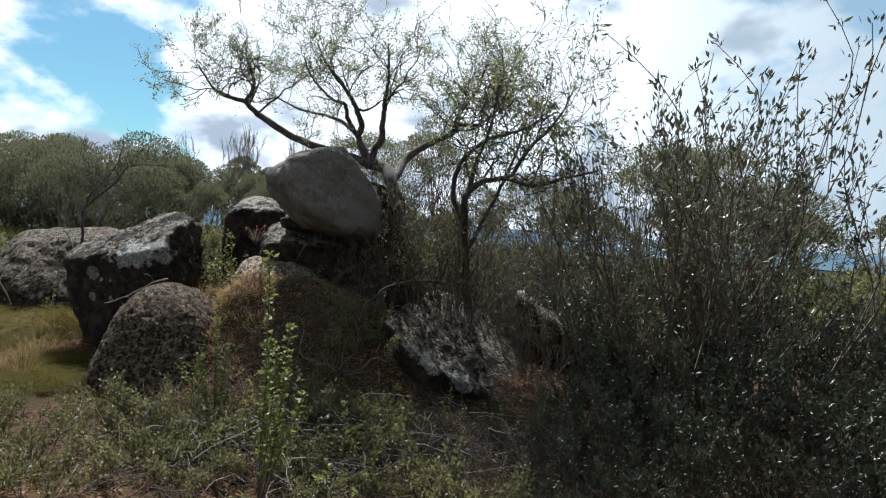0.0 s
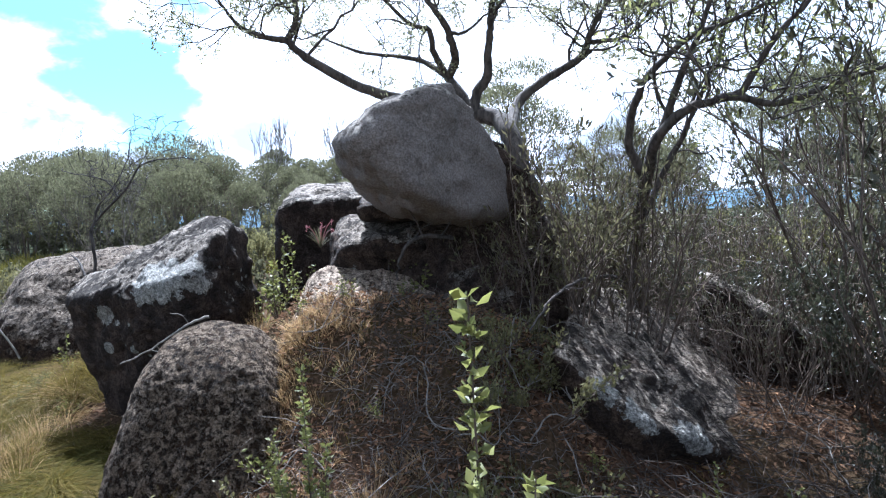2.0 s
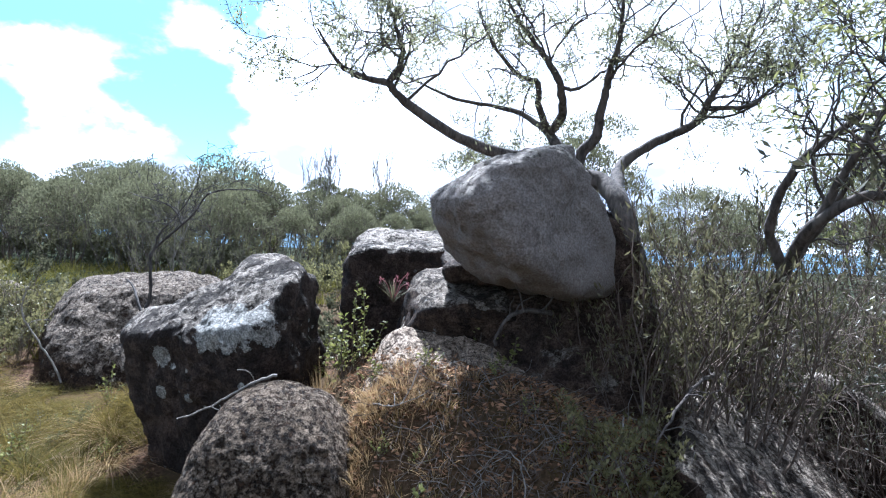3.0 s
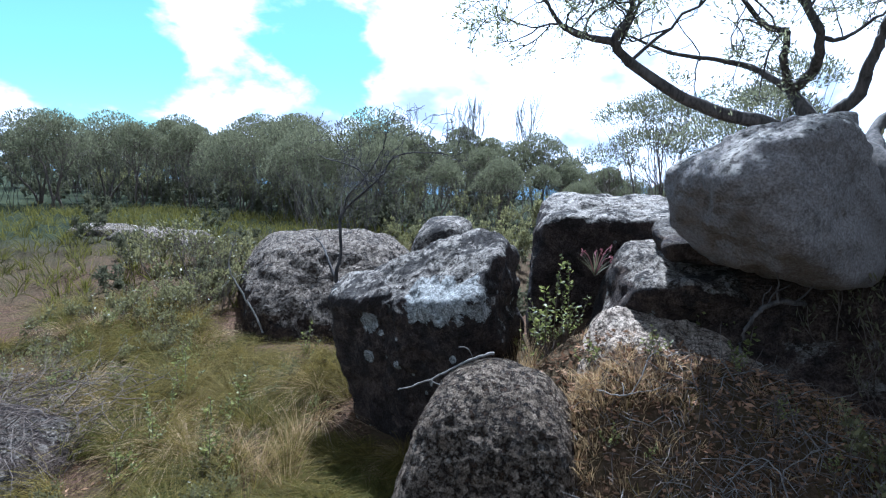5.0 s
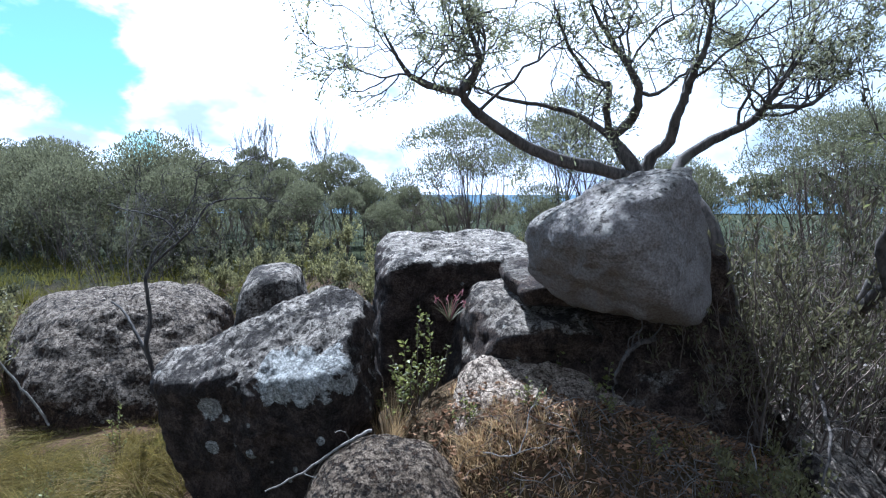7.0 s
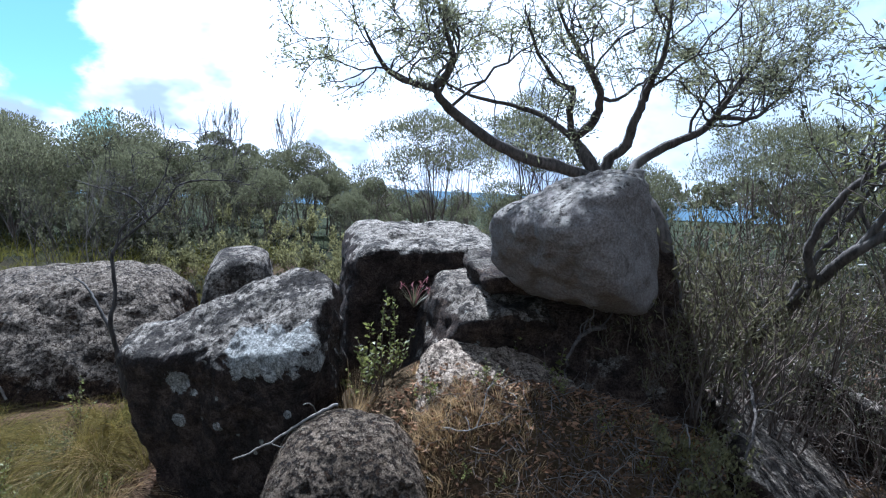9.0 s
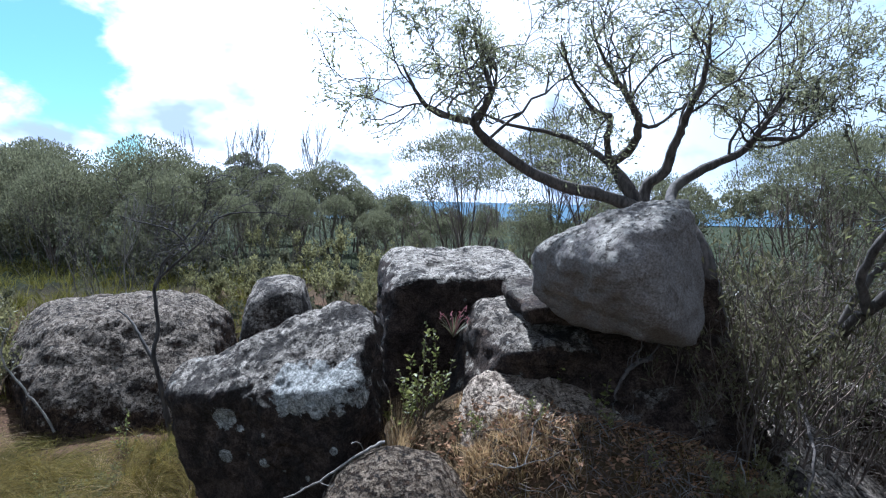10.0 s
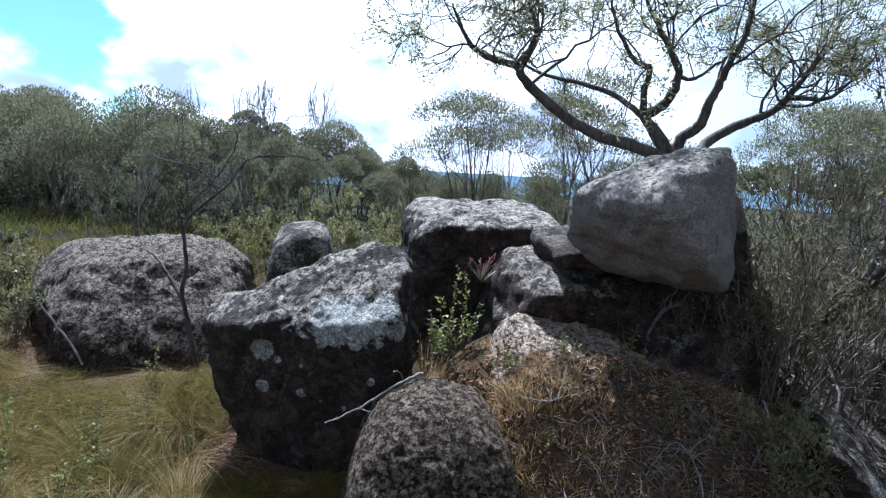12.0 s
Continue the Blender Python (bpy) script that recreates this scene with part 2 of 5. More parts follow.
# ---- geometry helpers ----
class Geo:
    """Collects vertices and faces of one mesh."""

    def __init__(self):
        self.v, self.q, self.t, self.count = [], [], [], 0

    def put(self, verts, quads=None, tris=None):
        if quads is not None and len(quads):
            self.q.append(np.asarray(quads) + self.count)
        if tris is not None and len(tris):
            self.t.append(np.asarray(tris) + self.count)
        self.v.append(np.asarray(verts, dtype=float))
        self.count += len(verts)

    def mesh(self, name, mat, smooth=True):
        me = bpy.data.meshes.new(name)
        verts = np.concatenate(self.v) if self.v else np.zeros((0, 3))
        loops, starts, at = [], [], 0
        for group, k in ((self.q, 4), (self.t, 3)):
            if group:
                faces = np.concatenate(group)
                loops.append(faces.ravel())
                starts.append(at + np.arange(len(faces)) * k)
                at += faces.size
        me.vertices.add(len(verts))
        me.vertices.foreach_set("co", verts.ravel())
        if loops:
            loops, starts = np.concatenate(loops).astype(np.int32), np.concatenate(starts).astype(np.int32)
            me.loops.add(len(loops))
            me.loops.foreach_set("vertex_index", loops)
            me.polygons.add(len(starts))
            me.polygons.foreach_set("loop_start", starts)
            me.polygons.foreach_set("use_smooth", np.full(len(starts), smooth))
        me.materials.append(mat)
        me.update(calc_edges=True)
        return me


def part(name, geo, mat, parent=None, label="", smooth=True):
    ob = new(name, geo.mesh(name, mat, smooth))
    ob.parent = parent
    if label:
        ob["label"] = label
    return ob


def holder(name, at=(0, 0, 0)):
    ob = new(name)
    ob.empty_display_size = 0.1
    ob.matrix_world = Matrix.Translation(at)
    return ob


def unit(v):
    return v / np.maximum(np.linalg.norm(v, axis=-1, keepdims=True), 1e-9)


def smooth_line(points, steps=4):
    """A Catmull-Rom line through the points."""
    p = np.asarray(points, dtype=float)
    p = np.vstack([2 * p[0] - p[1], p, 2 * p[-1] - p[-2]])
    out = []
    for i in range(1, len(p) - 2):
        for k in range(steps):
            u = k / steps
            out.append(0.5 * (2 * p[i] + (p[i + 1] - p[i - 1]) * u + (2 * p[i - 1] - 5 * p[i] + 4 * p[i + 1] - p[i + 2]) * u * u
                              + (3 * p[i] - p[i - 1] - 3 * p[i + 1] + p[i + 2]) * u ** 3))
    out.append(p[-2])
    return np.array(out)


def tube(geo, line, r0, r1, sides=6, rough=0.0, rng=None):
    line = np.asarray(line, dtype=float)
    k = len(line)
    along = unit(np.gradient(line, axis=0))
    ref = np.array([0.31, 0.17, 0.94]) if abs(along[0][2]) < 0.9 else np.array([0.9, 0.3, 0.1])
    a = unit(np.cross(along, ref))
    b = np.cross(along, a)
    radius = np.linspace(r0, r1, k)
    if rough and rng is not None:
        radius = radius * (1 + rng.uniform(-rough, rough, k))
    ang = np.linspace(0, 2 * np.pi, sides, endpoint=False)
    ring = line[:, None, :] + radius[:, None, None] * (np.cos(ang)[None, :, None] * a[:, None, :] + np.sin(ang)[None, :, None] * b[:, None, :])
    i, j = np.meshgrid(np.arange(k - 1), np.arange(sides), indexing="ij")
    j2 = (j + 1) % sides
    quads = np.stack([i * sides + j, i * sides + j2, (i + 1) * sides + j2, (i + 1) * sides + j], -1).reshape(-1, 4)
    geo.put(ring.reshape(-1, 3), quads)


def leaves(geo, at, way, length, width, rng, fold=0.25, droop=0.0, face=None):
    """Folded pointed leaves: one for each place and direction."""
    at, way = np.asarray(at), unit(np.asarray(way))
    k = len(at)
    if not k:
        return
    length = length * rng.uniform(0.6, 1.25, (k, 1))
    width = width * rng.uniform(0.7, 1.2, (k, 1))
    facing = rng.normal(size=(k, 3)) if face is None else face + rng.normal(0, 0.4, (k, 3))
    side = unit(np.cross(way, unit(facing)))
    up = np.cross(side, way)
    mid = at + way * length * 0.5
    tip = at + way * length + np.array([0, 0, -1.0]) * droop * length
    lift = up * width * fold
    verts = np.stack([at, mid + side * width * 0.5 + lift, tip, mid - side * width * 0.5 + lift], 1).reshape(-1, 3)
    base = np.arange(k)[:, None] * 4
    tris = np.concatenate([base + np.array([[0, 1, 2]]), base + np.array([[0, 2, 3]])])
    geo.put(verts, None, tris)


def blades(geo, at, way, length, width, rng, bend=0.5, steps=3):
    """Grass blades that start at the places along the directions and bend over."""
    at, way = np.asarray(at), unit(np.asarray(way))
    k = len(at)
    length = length * rng.uniform(0.5, 1.2, (k, 1))
    side = unit(np.cross(way, np.array([0, 0, 1.0])) + rng.normal(size=(k, 3)) * 0.3)
    flat = way * np.array([1, 1, 0])
    rows = []
    for s in range(steps + 1):
        u = s / steps
        mid = at + way * length * u + (flat * 0.8 + np.array([0, 0, -0.55])) * length * bend * u * u
        w = width * (1 - u) ** 0.6 * 0.5
        if s < steps:
            rows += [mid - side * w, mid + side * w]
        else:
            rows += [mid]
    m = 2 * steps + 1
    verts = np.stack(rows, 1).reshape(-1, 3)
    base = np.arange(k)[:, None] * m
    quads = [base + np.array([[2 * s, 2 * s + 1, 2 * s + 3, 2 * s + 2]]) for s in range(steps - 1)]
    geo.put(verts, np.concatenate(quads) if quads else None, base + np.array([[m - 3, m - 2, m - 1]]))


# ---- the ground ----
def bump_at(x, y, cx, cy, sx, sy, h, turn=0.0):
    c, s = math.cos(turn), math.sin(turn)
    u, v = (x - cx) * c + (y - cy) * s, -(x - cx) * s + (y - cy) * c
    return h * np.exp(-(u / sx) ** 2 - (v / sy) ** 2)


def ground_height(x, y):
    x, y = np.asarray(x, dtype=float), np.asarray(y, dtype=float)
    z = -0.55 + 0.0 * x
    z = z + bump_at(x, y, -1.5, 7.75, 1.4, 1.35, 1.2)
    z = z + bump_at(x, y, -3.1, 9.0, 1.2, 1.2, 0.45)
    z = z + bump_at(x, y, -2.78, 7.15, 0.75, 0.62, 0.58) + bump_at(x, y, -2.5, 6.9, 0.5, 0.22, 0.14) + bump_at(x, y, -1.6, 6.4, 0.95, 0.7, 0.35)
    z = z + bump_at(x, y, 2.2, 8.0, 2.6, 3.0, 0.35)
    z = z + bump_at(x, y, -3.4, 1.8, 1.7, 1.5, 0.75)
    z = z + bump_at(x, y, -1.65, 6.2, 1.05, 0.7, 0.3) + bump_at(x, y, -1.4, 7.05, 0.7, 0.35, -0.35) + bump_at(x, y, -0.9, 6.0, 0.6, 0.6, 0.2) + bump_at(x, y, -2.95, 8.4, 0.5, 0.5, 0.4) + bump_at(x, y, -2.3, 6.4, 0.6, 0.36, 0.2) + bump_at(x, y, -2.62, 6.5, 0.24, 0.26, 0.2)
    rise = np.clip((y - 6.0) / 7.0, 0, 1)
    z = z + 0.5 * rise * rise * (3 - 2 * rise) * np.clip((-2.5 - x) / 2.0, 0, 1)
    z = z + 0.05 * np.sin(1.7 * x + 0.6) * np.sin(1.3 * y) + 0.03 * np.sin(3.9 * x) * np.sin(4.3 * y + 1.0)
    z = z + bump_at(x, y, 0.55, 5.5, 0.7, 0.5, -0.2)
    far = np.hypot(x + 2, y - 6)
    z = z - 0.9 * np.clip((far - 18) / 40, 0, 1) - 45.0 * np.clip((far - 55) / 900, 0, 1) ** 0.8
    return z


def stretch(core, low, high, step, reach):
    mid = np.arange(low, high, step)
    grow = step * 1.5 ** np.arange(1, 40)
    out = np.cumsum(grow)
    out = out[out < reach]
    return np.concatenate([low - out[::-1], mid, high + out])


gx, gy = stretch(0, -14, 9, 0.15, 4200), stretch(0, -5, 24, 0.15, 4200)
mx, my = np.meshgrid(gx, gy, indexing="ij")
mz = ground_height(mx, my)
core = (np.abs(mx + 2.5) < 11.5) & (np.abs(my - 9.5) < 14.5)
rough_rng = np.random.default_rng(3)
mz = mz + np.where(core, rough_rng.normal(0, 0.012, mz.shape), 0)
geo = Geo()
i, j = np.meshgrid(np.arange(len(gx) - 1), np.arange(len(gy) - 1), indexing="ij")
w = len(gy)
geo.put(np.stack([mx, my, mz], -1).reshape(-1, 3), np.stack([i * w + j, (i + 1) * w + j, (i + 1) * w + j + 1, i * w + j + 1], -1).reshape(-1, 4))
tagged(part("ground", geo, MAT_GROUND), "brown soil with leaf litter between rocks and grass", "ground", kind="structure")


# ---- rocks ----
def rock(name, at, faces, mat, label, seed, edge=9.0, rough=0.05, detail=5, category="boulder", dents=0.02):
    """A weathered rock: the body inside the faces (normal, distance from at), its edges worn round, its skin uneven."""
    bm = bmesh.new()
    bmesh.ops.create_icosphere(bm, subdivisions=detail, radius=1.0)
    normals = np.array([f[:3] for f in faces], dtype=float)
    dist = np.array([f[3] for f in faces], dtype=float)
    normals = unit(normals)
    shift = Vector((seed * 7.3, seed * 3.1, seed * 1.7))
    for v in bm.verts:
        d = v.co.normalized()
        dots = normals @ np.array(d)
        s = np.sum((np.maximum(dots, 0.0) / dist) ** edge) ** (1 / edge)
        p = d * (1.0 / max(s, 0.05))
        lump = noise.fractal(p * 1.1 + shift, 1.0, 2.0, 3) * rough
        pit = noise.fractal(p * 4.5 + shift, 0.9, 2.1, 4) * dents
        crack = abs(noise.noise(p * 2.3 + shift * 2)) ** 0.5 * dents
        skin = noise.fractal(p * 17.0 + shift, 0.8, 2.0, 2) * 0.006
        v.co = p * (1.0 + lump) + d * (pit + crack + skin)
    me = bpy.data.meshes.new(name)
    for f in bm.faces:
        f.smooth = True
    bm.to_mesh(me)
    bm.free()
    me.materials.append(mat)
    ob = new(name, me)
    ob.location = at
    return tagged(ob, label, category, "boulders of the outcrop")


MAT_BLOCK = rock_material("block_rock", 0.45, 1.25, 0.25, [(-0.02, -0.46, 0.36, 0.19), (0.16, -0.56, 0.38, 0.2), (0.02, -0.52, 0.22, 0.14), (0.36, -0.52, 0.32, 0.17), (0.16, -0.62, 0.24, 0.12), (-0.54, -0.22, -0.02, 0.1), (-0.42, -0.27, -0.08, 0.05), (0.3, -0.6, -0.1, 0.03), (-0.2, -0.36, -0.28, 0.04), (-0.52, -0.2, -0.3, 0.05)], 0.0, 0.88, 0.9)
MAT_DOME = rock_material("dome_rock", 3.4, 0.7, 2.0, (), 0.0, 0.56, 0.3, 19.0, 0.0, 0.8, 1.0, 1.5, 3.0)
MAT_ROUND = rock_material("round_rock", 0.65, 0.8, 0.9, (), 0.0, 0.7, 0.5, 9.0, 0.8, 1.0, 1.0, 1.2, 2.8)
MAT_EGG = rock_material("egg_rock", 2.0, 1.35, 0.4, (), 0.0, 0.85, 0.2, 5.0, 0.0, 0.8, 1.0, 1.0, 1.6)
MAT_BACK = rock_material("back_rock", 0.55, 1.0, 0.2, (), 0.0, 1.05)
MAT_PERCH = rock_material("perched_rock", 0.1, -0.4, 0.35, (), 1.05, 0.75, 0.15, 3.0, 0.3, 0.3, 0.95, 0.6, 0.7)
# lichen, dots and tone cut: shade below the perched boulder put into the colour
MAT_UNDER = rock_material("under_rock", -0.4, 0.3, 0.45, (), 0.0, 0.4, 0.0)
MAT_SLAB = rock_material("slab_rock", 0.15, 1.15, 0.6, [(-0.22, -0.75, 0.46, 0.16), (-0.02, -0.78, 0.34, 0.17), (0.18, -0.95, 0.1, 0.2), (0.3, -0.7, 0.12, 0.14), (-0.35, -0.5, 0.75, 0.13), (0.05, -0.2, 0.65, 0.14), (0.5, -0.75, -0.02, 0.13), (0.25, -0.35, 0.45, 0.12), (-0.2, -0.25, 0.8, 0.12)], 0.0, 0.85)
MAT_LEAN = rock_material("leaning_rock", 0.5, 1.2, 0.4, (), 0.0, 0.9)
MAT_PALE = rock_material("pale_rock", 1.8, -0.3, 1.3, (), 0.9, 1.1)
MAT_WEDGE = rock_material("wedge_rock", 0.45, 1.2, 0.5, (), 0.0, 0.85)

rock("boulder", (-3.97, 7.32, 0.5),
     [(-0.36, -0.46, 0.81, 0.44), (-0.42, -0.9, -0.14, 0.41), (0.35, -0.93, -0.08, 0.66), (0.95, -0.2, 0.02, 0.57), (-0.95, 0.05, -0.3, 0.97), (0, 1, 0.1, 0.3), (0, 0, -1, 1.35), (0.3, 0.2, 0.92, 0.85)],
     MAT_BLOCK, "block-shaped granite boulder with pale lichen sheet on dark stone", 1, 16.0, 0.05, 6, dents=0.055)
rock("boulder", (-3.18, 6.3, -0.12),
     [(0, -0.2, 1, 0.62), (-1, 0, 0.15, 0.60), (1, 0, 0.2, 0.47), (0, -1, 0.5, 0.47), (0, 1, 0.2, 0.46), (0, 0, -1, 0.6), (0.7, -0.1, 0.7, 0.60), (-0.7, -0.1, 0.7, 0.80)],
     MAT_DOME, "rounded dome of grey-brown granite speckled with lichen", 2, 5.0, 0.03, 6)
rock("boulder", (-6.4, 10.09, 0.1),
     [(-0.1, -0.15, 1, 0.65), (-1, -0.1, -0.15, 1.6), (1, 0, 0.1, 1.13), (0.1, -0.7, 0.71, 0.69), (0.1, -1, 0.1, 1.16), (-0.75, -0.6, -0.1, 1.11), (0, 1, 0.1, 0.65), (0, 0, -1, 0.80), (-0.6, -0.5, 0.6, 0.88), (0.5, 0, 0.8, 1.00)],
     MAT_ROUND, "broad rounded granite boulder with mottled grey crust", 3, 10.0, 0.05, 6, dents=0.04)
rock("boulder", (-4.5, 9.3, 0.79),
     [(0, 0, 1, 0.40), (-1, 0, 0.1, 0.31), (1, 0, 0.2, 0.32), (0, -1, 0.2, 0.48), (0, 1, 0, 0.34), (0, 0, -1, 1.13), (-0.5, -0.4, 0.7, 0.46)],
     MAT_EGG, "small egg-shaped boulder spotted with dark lichen", 4, 6.0, 0.04, 5)
rock("boulder", (-2.67, 8.76, 1.05),
     [(-0.02, -0.15, 1, 0.45), (-1, -0.15, 0.05, 0.70), (1, 0, 0, 0.68), (-0.05, -1, -0.12, 0.62), (0, 1, 0, 0.50), (0, 0, -1, 1.0), (-0.6, -0.2, 0.8, 0.69)],
     MAT_BACK, "flat-topped weathered granite boulder with shade coloured into its side", 5, 13.0, 0.05, 6, dents=0.04)
rock("boulder", (-2.12, 7.52, 0.86),
     [(0.0, -0.22, 1, 0.28), (-1, -0.2, 0.3, 0.44), (1, 0, 0, 0.85), (0, -1, -0.35, 0.40), (0, 1, 0, 0.55), (0, 0, -1, 0.58), (-0.55, -0.4, 0.75, 0.43), (0.5, -0.5, 0.7, 0.50)],
     MAT_WEDGE, "wedge of granite with a pale top under the perched boulder", 6, 9.0, 0.08, dents=0.05)
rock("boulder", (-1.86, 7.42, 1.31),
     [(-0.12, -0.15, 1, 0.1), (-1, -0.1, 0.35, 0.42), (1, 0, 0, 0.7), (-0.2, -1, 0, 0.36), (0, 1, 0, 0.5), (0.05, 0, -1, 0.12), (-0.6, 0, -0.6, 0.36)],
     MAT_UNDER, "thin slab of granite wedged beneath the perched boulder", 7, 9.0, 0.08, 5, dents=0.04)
rock("boulder", (-1.76, 6.5, 1.83),
     [(-0.25, -0.1, 1, 0.25), (-0.8, -0.35, 0.5, 0.55), (-0.5, -0.2, 0.85, 0.28), (-1, -0.1, -0.15, 0.57), (-0.2, -1, -0.02, 0.52), (0.75, -0.6, 0.1, 0.32), (1, -0.1, 0.06, 0.66), (0, 1, 0, 0.6), (-0.12, -0.2, -1, 0.55), (-0.6, -0.3, -0.8, 0.48), (0.6, -0.1, 0.8, 0.58), (0.7, -0.2, -0.7, 0.95), (0, 0.7, 0.7, 0.16)],
     MAT_PERCH, "large perched boulder of smooth grey granite", 8, 8.5, 0.04, 6, dents=0.045)
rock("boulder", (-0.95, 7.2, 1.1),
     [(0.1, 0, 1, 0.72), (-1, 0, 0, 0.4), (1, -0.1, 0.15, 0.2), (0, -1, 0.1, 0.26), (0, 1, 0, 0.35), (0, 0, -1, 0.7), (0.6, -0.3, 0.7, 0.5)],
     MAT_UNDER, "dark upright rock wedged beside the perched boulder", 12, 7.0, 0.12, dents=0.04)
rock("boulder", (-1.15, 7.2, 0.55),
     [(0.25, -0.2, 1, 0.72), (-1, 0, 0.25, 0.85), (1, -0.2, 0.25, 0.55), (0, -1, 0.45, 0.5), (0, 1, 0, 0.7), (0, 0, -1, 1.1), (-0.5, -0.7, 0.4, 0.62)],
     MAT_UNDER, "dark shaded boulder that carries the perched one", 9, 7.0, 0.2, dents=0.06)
rock("boulder", (-0.32, 6.42, -0.26),
     [(0.52, -0.33, 0.79, 0.39), (-0.6, -0.75, -0.2, 0.62), (0.1, -1, -0.5, 0.56), (1, -0.3, -0.2, 0.97), (0, 0.9, 0.4, 1.16), (-0.9, 0.3, 0.3, 0.52), (0, 0, -1, 0.5), (0.55, -0.2, -0.8, 0.70)],
     MAT_SLAB, "tilted granite slab patched with white lichen", 10, 16.0, 0.05, 6, dents=0.05)
rock("boulder", (1.0, 7.45, -0.15),
     [(0.55, -0.05, 0.83, 0.46), (-0.75, -0.62, 0.2, 0.32), (0.2, -1, -0.3, 0.62), (1, 0, -0.1, 0.95), (0, 1, 0.2, 0.7), (-0.9, 0.3, 0.3, 0.5), (0, 0, -1, 0.7)],
     MAT_LEAN, "dark leaning slab with a pale ridge among twigs", 13, 14.0, 0.05, 5, dents=0.05)
rock("boulder", (-2.25, 6.85, 0.5),
     [(0.12, -0.32, 1, 0.19), (-1, -0.1, 0.3, 0.5), (1, 0, 0.2, 0.65), (-0.1, -1, 0.5, 0.2), (0, 1, 0, 0.3), (0, 0, -1, 0.4), (-0.5, -0.4, 0.7, 0.28)],
     MAT_PALE, "low pale bare shelf of rock in dry grass", 11, 9.0, 0.1, 5, dents=0.05)
for k, (x, y, sx, sy) in enumerate([(-11.9, 13.3, 1.1, 0.7), (-13.6, 13.6, 0.9, 0.6)]):
    rock("boulder", (x, y, float(ground_height(x, y))), [(0, 0, 1, 0.22), (-1, 0, 0.1, sx), (1, 0, 0.1, sx), (0, -1, 0.2, sy), (0, 1, 0.1, sy), (0, 0, -1, 0.4)],
         MAT_ROUND, "low rock shelf in the grass of the clearing", 20 + k, 6.0, 0.06, 3)
rock("boulder", (-6.75, 5.6, -0.78),
     [(0.1, -0.1, 1, 0.5), (-1, 0, 0.2, 0.7), (1, 0.1, 0.3, 0.6), (0, -1, 0.2, 0.6), (0, 1, 0.2, 0.7), (0, 0, -1, 0.4)],
     MAT_UNDER, "low weathered rock under dry grass", 24, 5.0, 0.06, 4)


# ---- woody plants ----
def grow(rng, start, way, length, radius, levels, spread, lines, tips, lift=0.15, bits=4, kids=3, shrink=0.68, wander=0.16):
    """Branches that fork: fills lines with (points, r0, r1) and tips with (place, direction)."""
    step = length / bits
    p, d = np.array(start, dtype=float), np.array(way, dtype=float)
    pts = [p.copy()]
    for _ in range(bits):
        d = unit(d + rng.normal(0, wander, 3) + np.array([0, 0, lift * 0.35]))
        p = p + d * step
        pts.append(p.copy())
    lines.append((np.array(pts), radius, radius * 0.62))
    if levels == 0:
        for q in pts[1:]:
            tips.append((q, d))
        return
    for k in range(kids):
        at = pts[-1] if k == 0 else pts[rng.integers(max(1, bits - 2), bits + 1)]
        w = unit(d + rng.normal(0, spread, 3) + np.array([0, 0, lift]))
        grow(rng, at, w, length * shrink * rng.uniform(0.75, 1.2), radius * 0.58, levels - 1, spread, lines, tips, lift, bits, kids, shrink, wander)


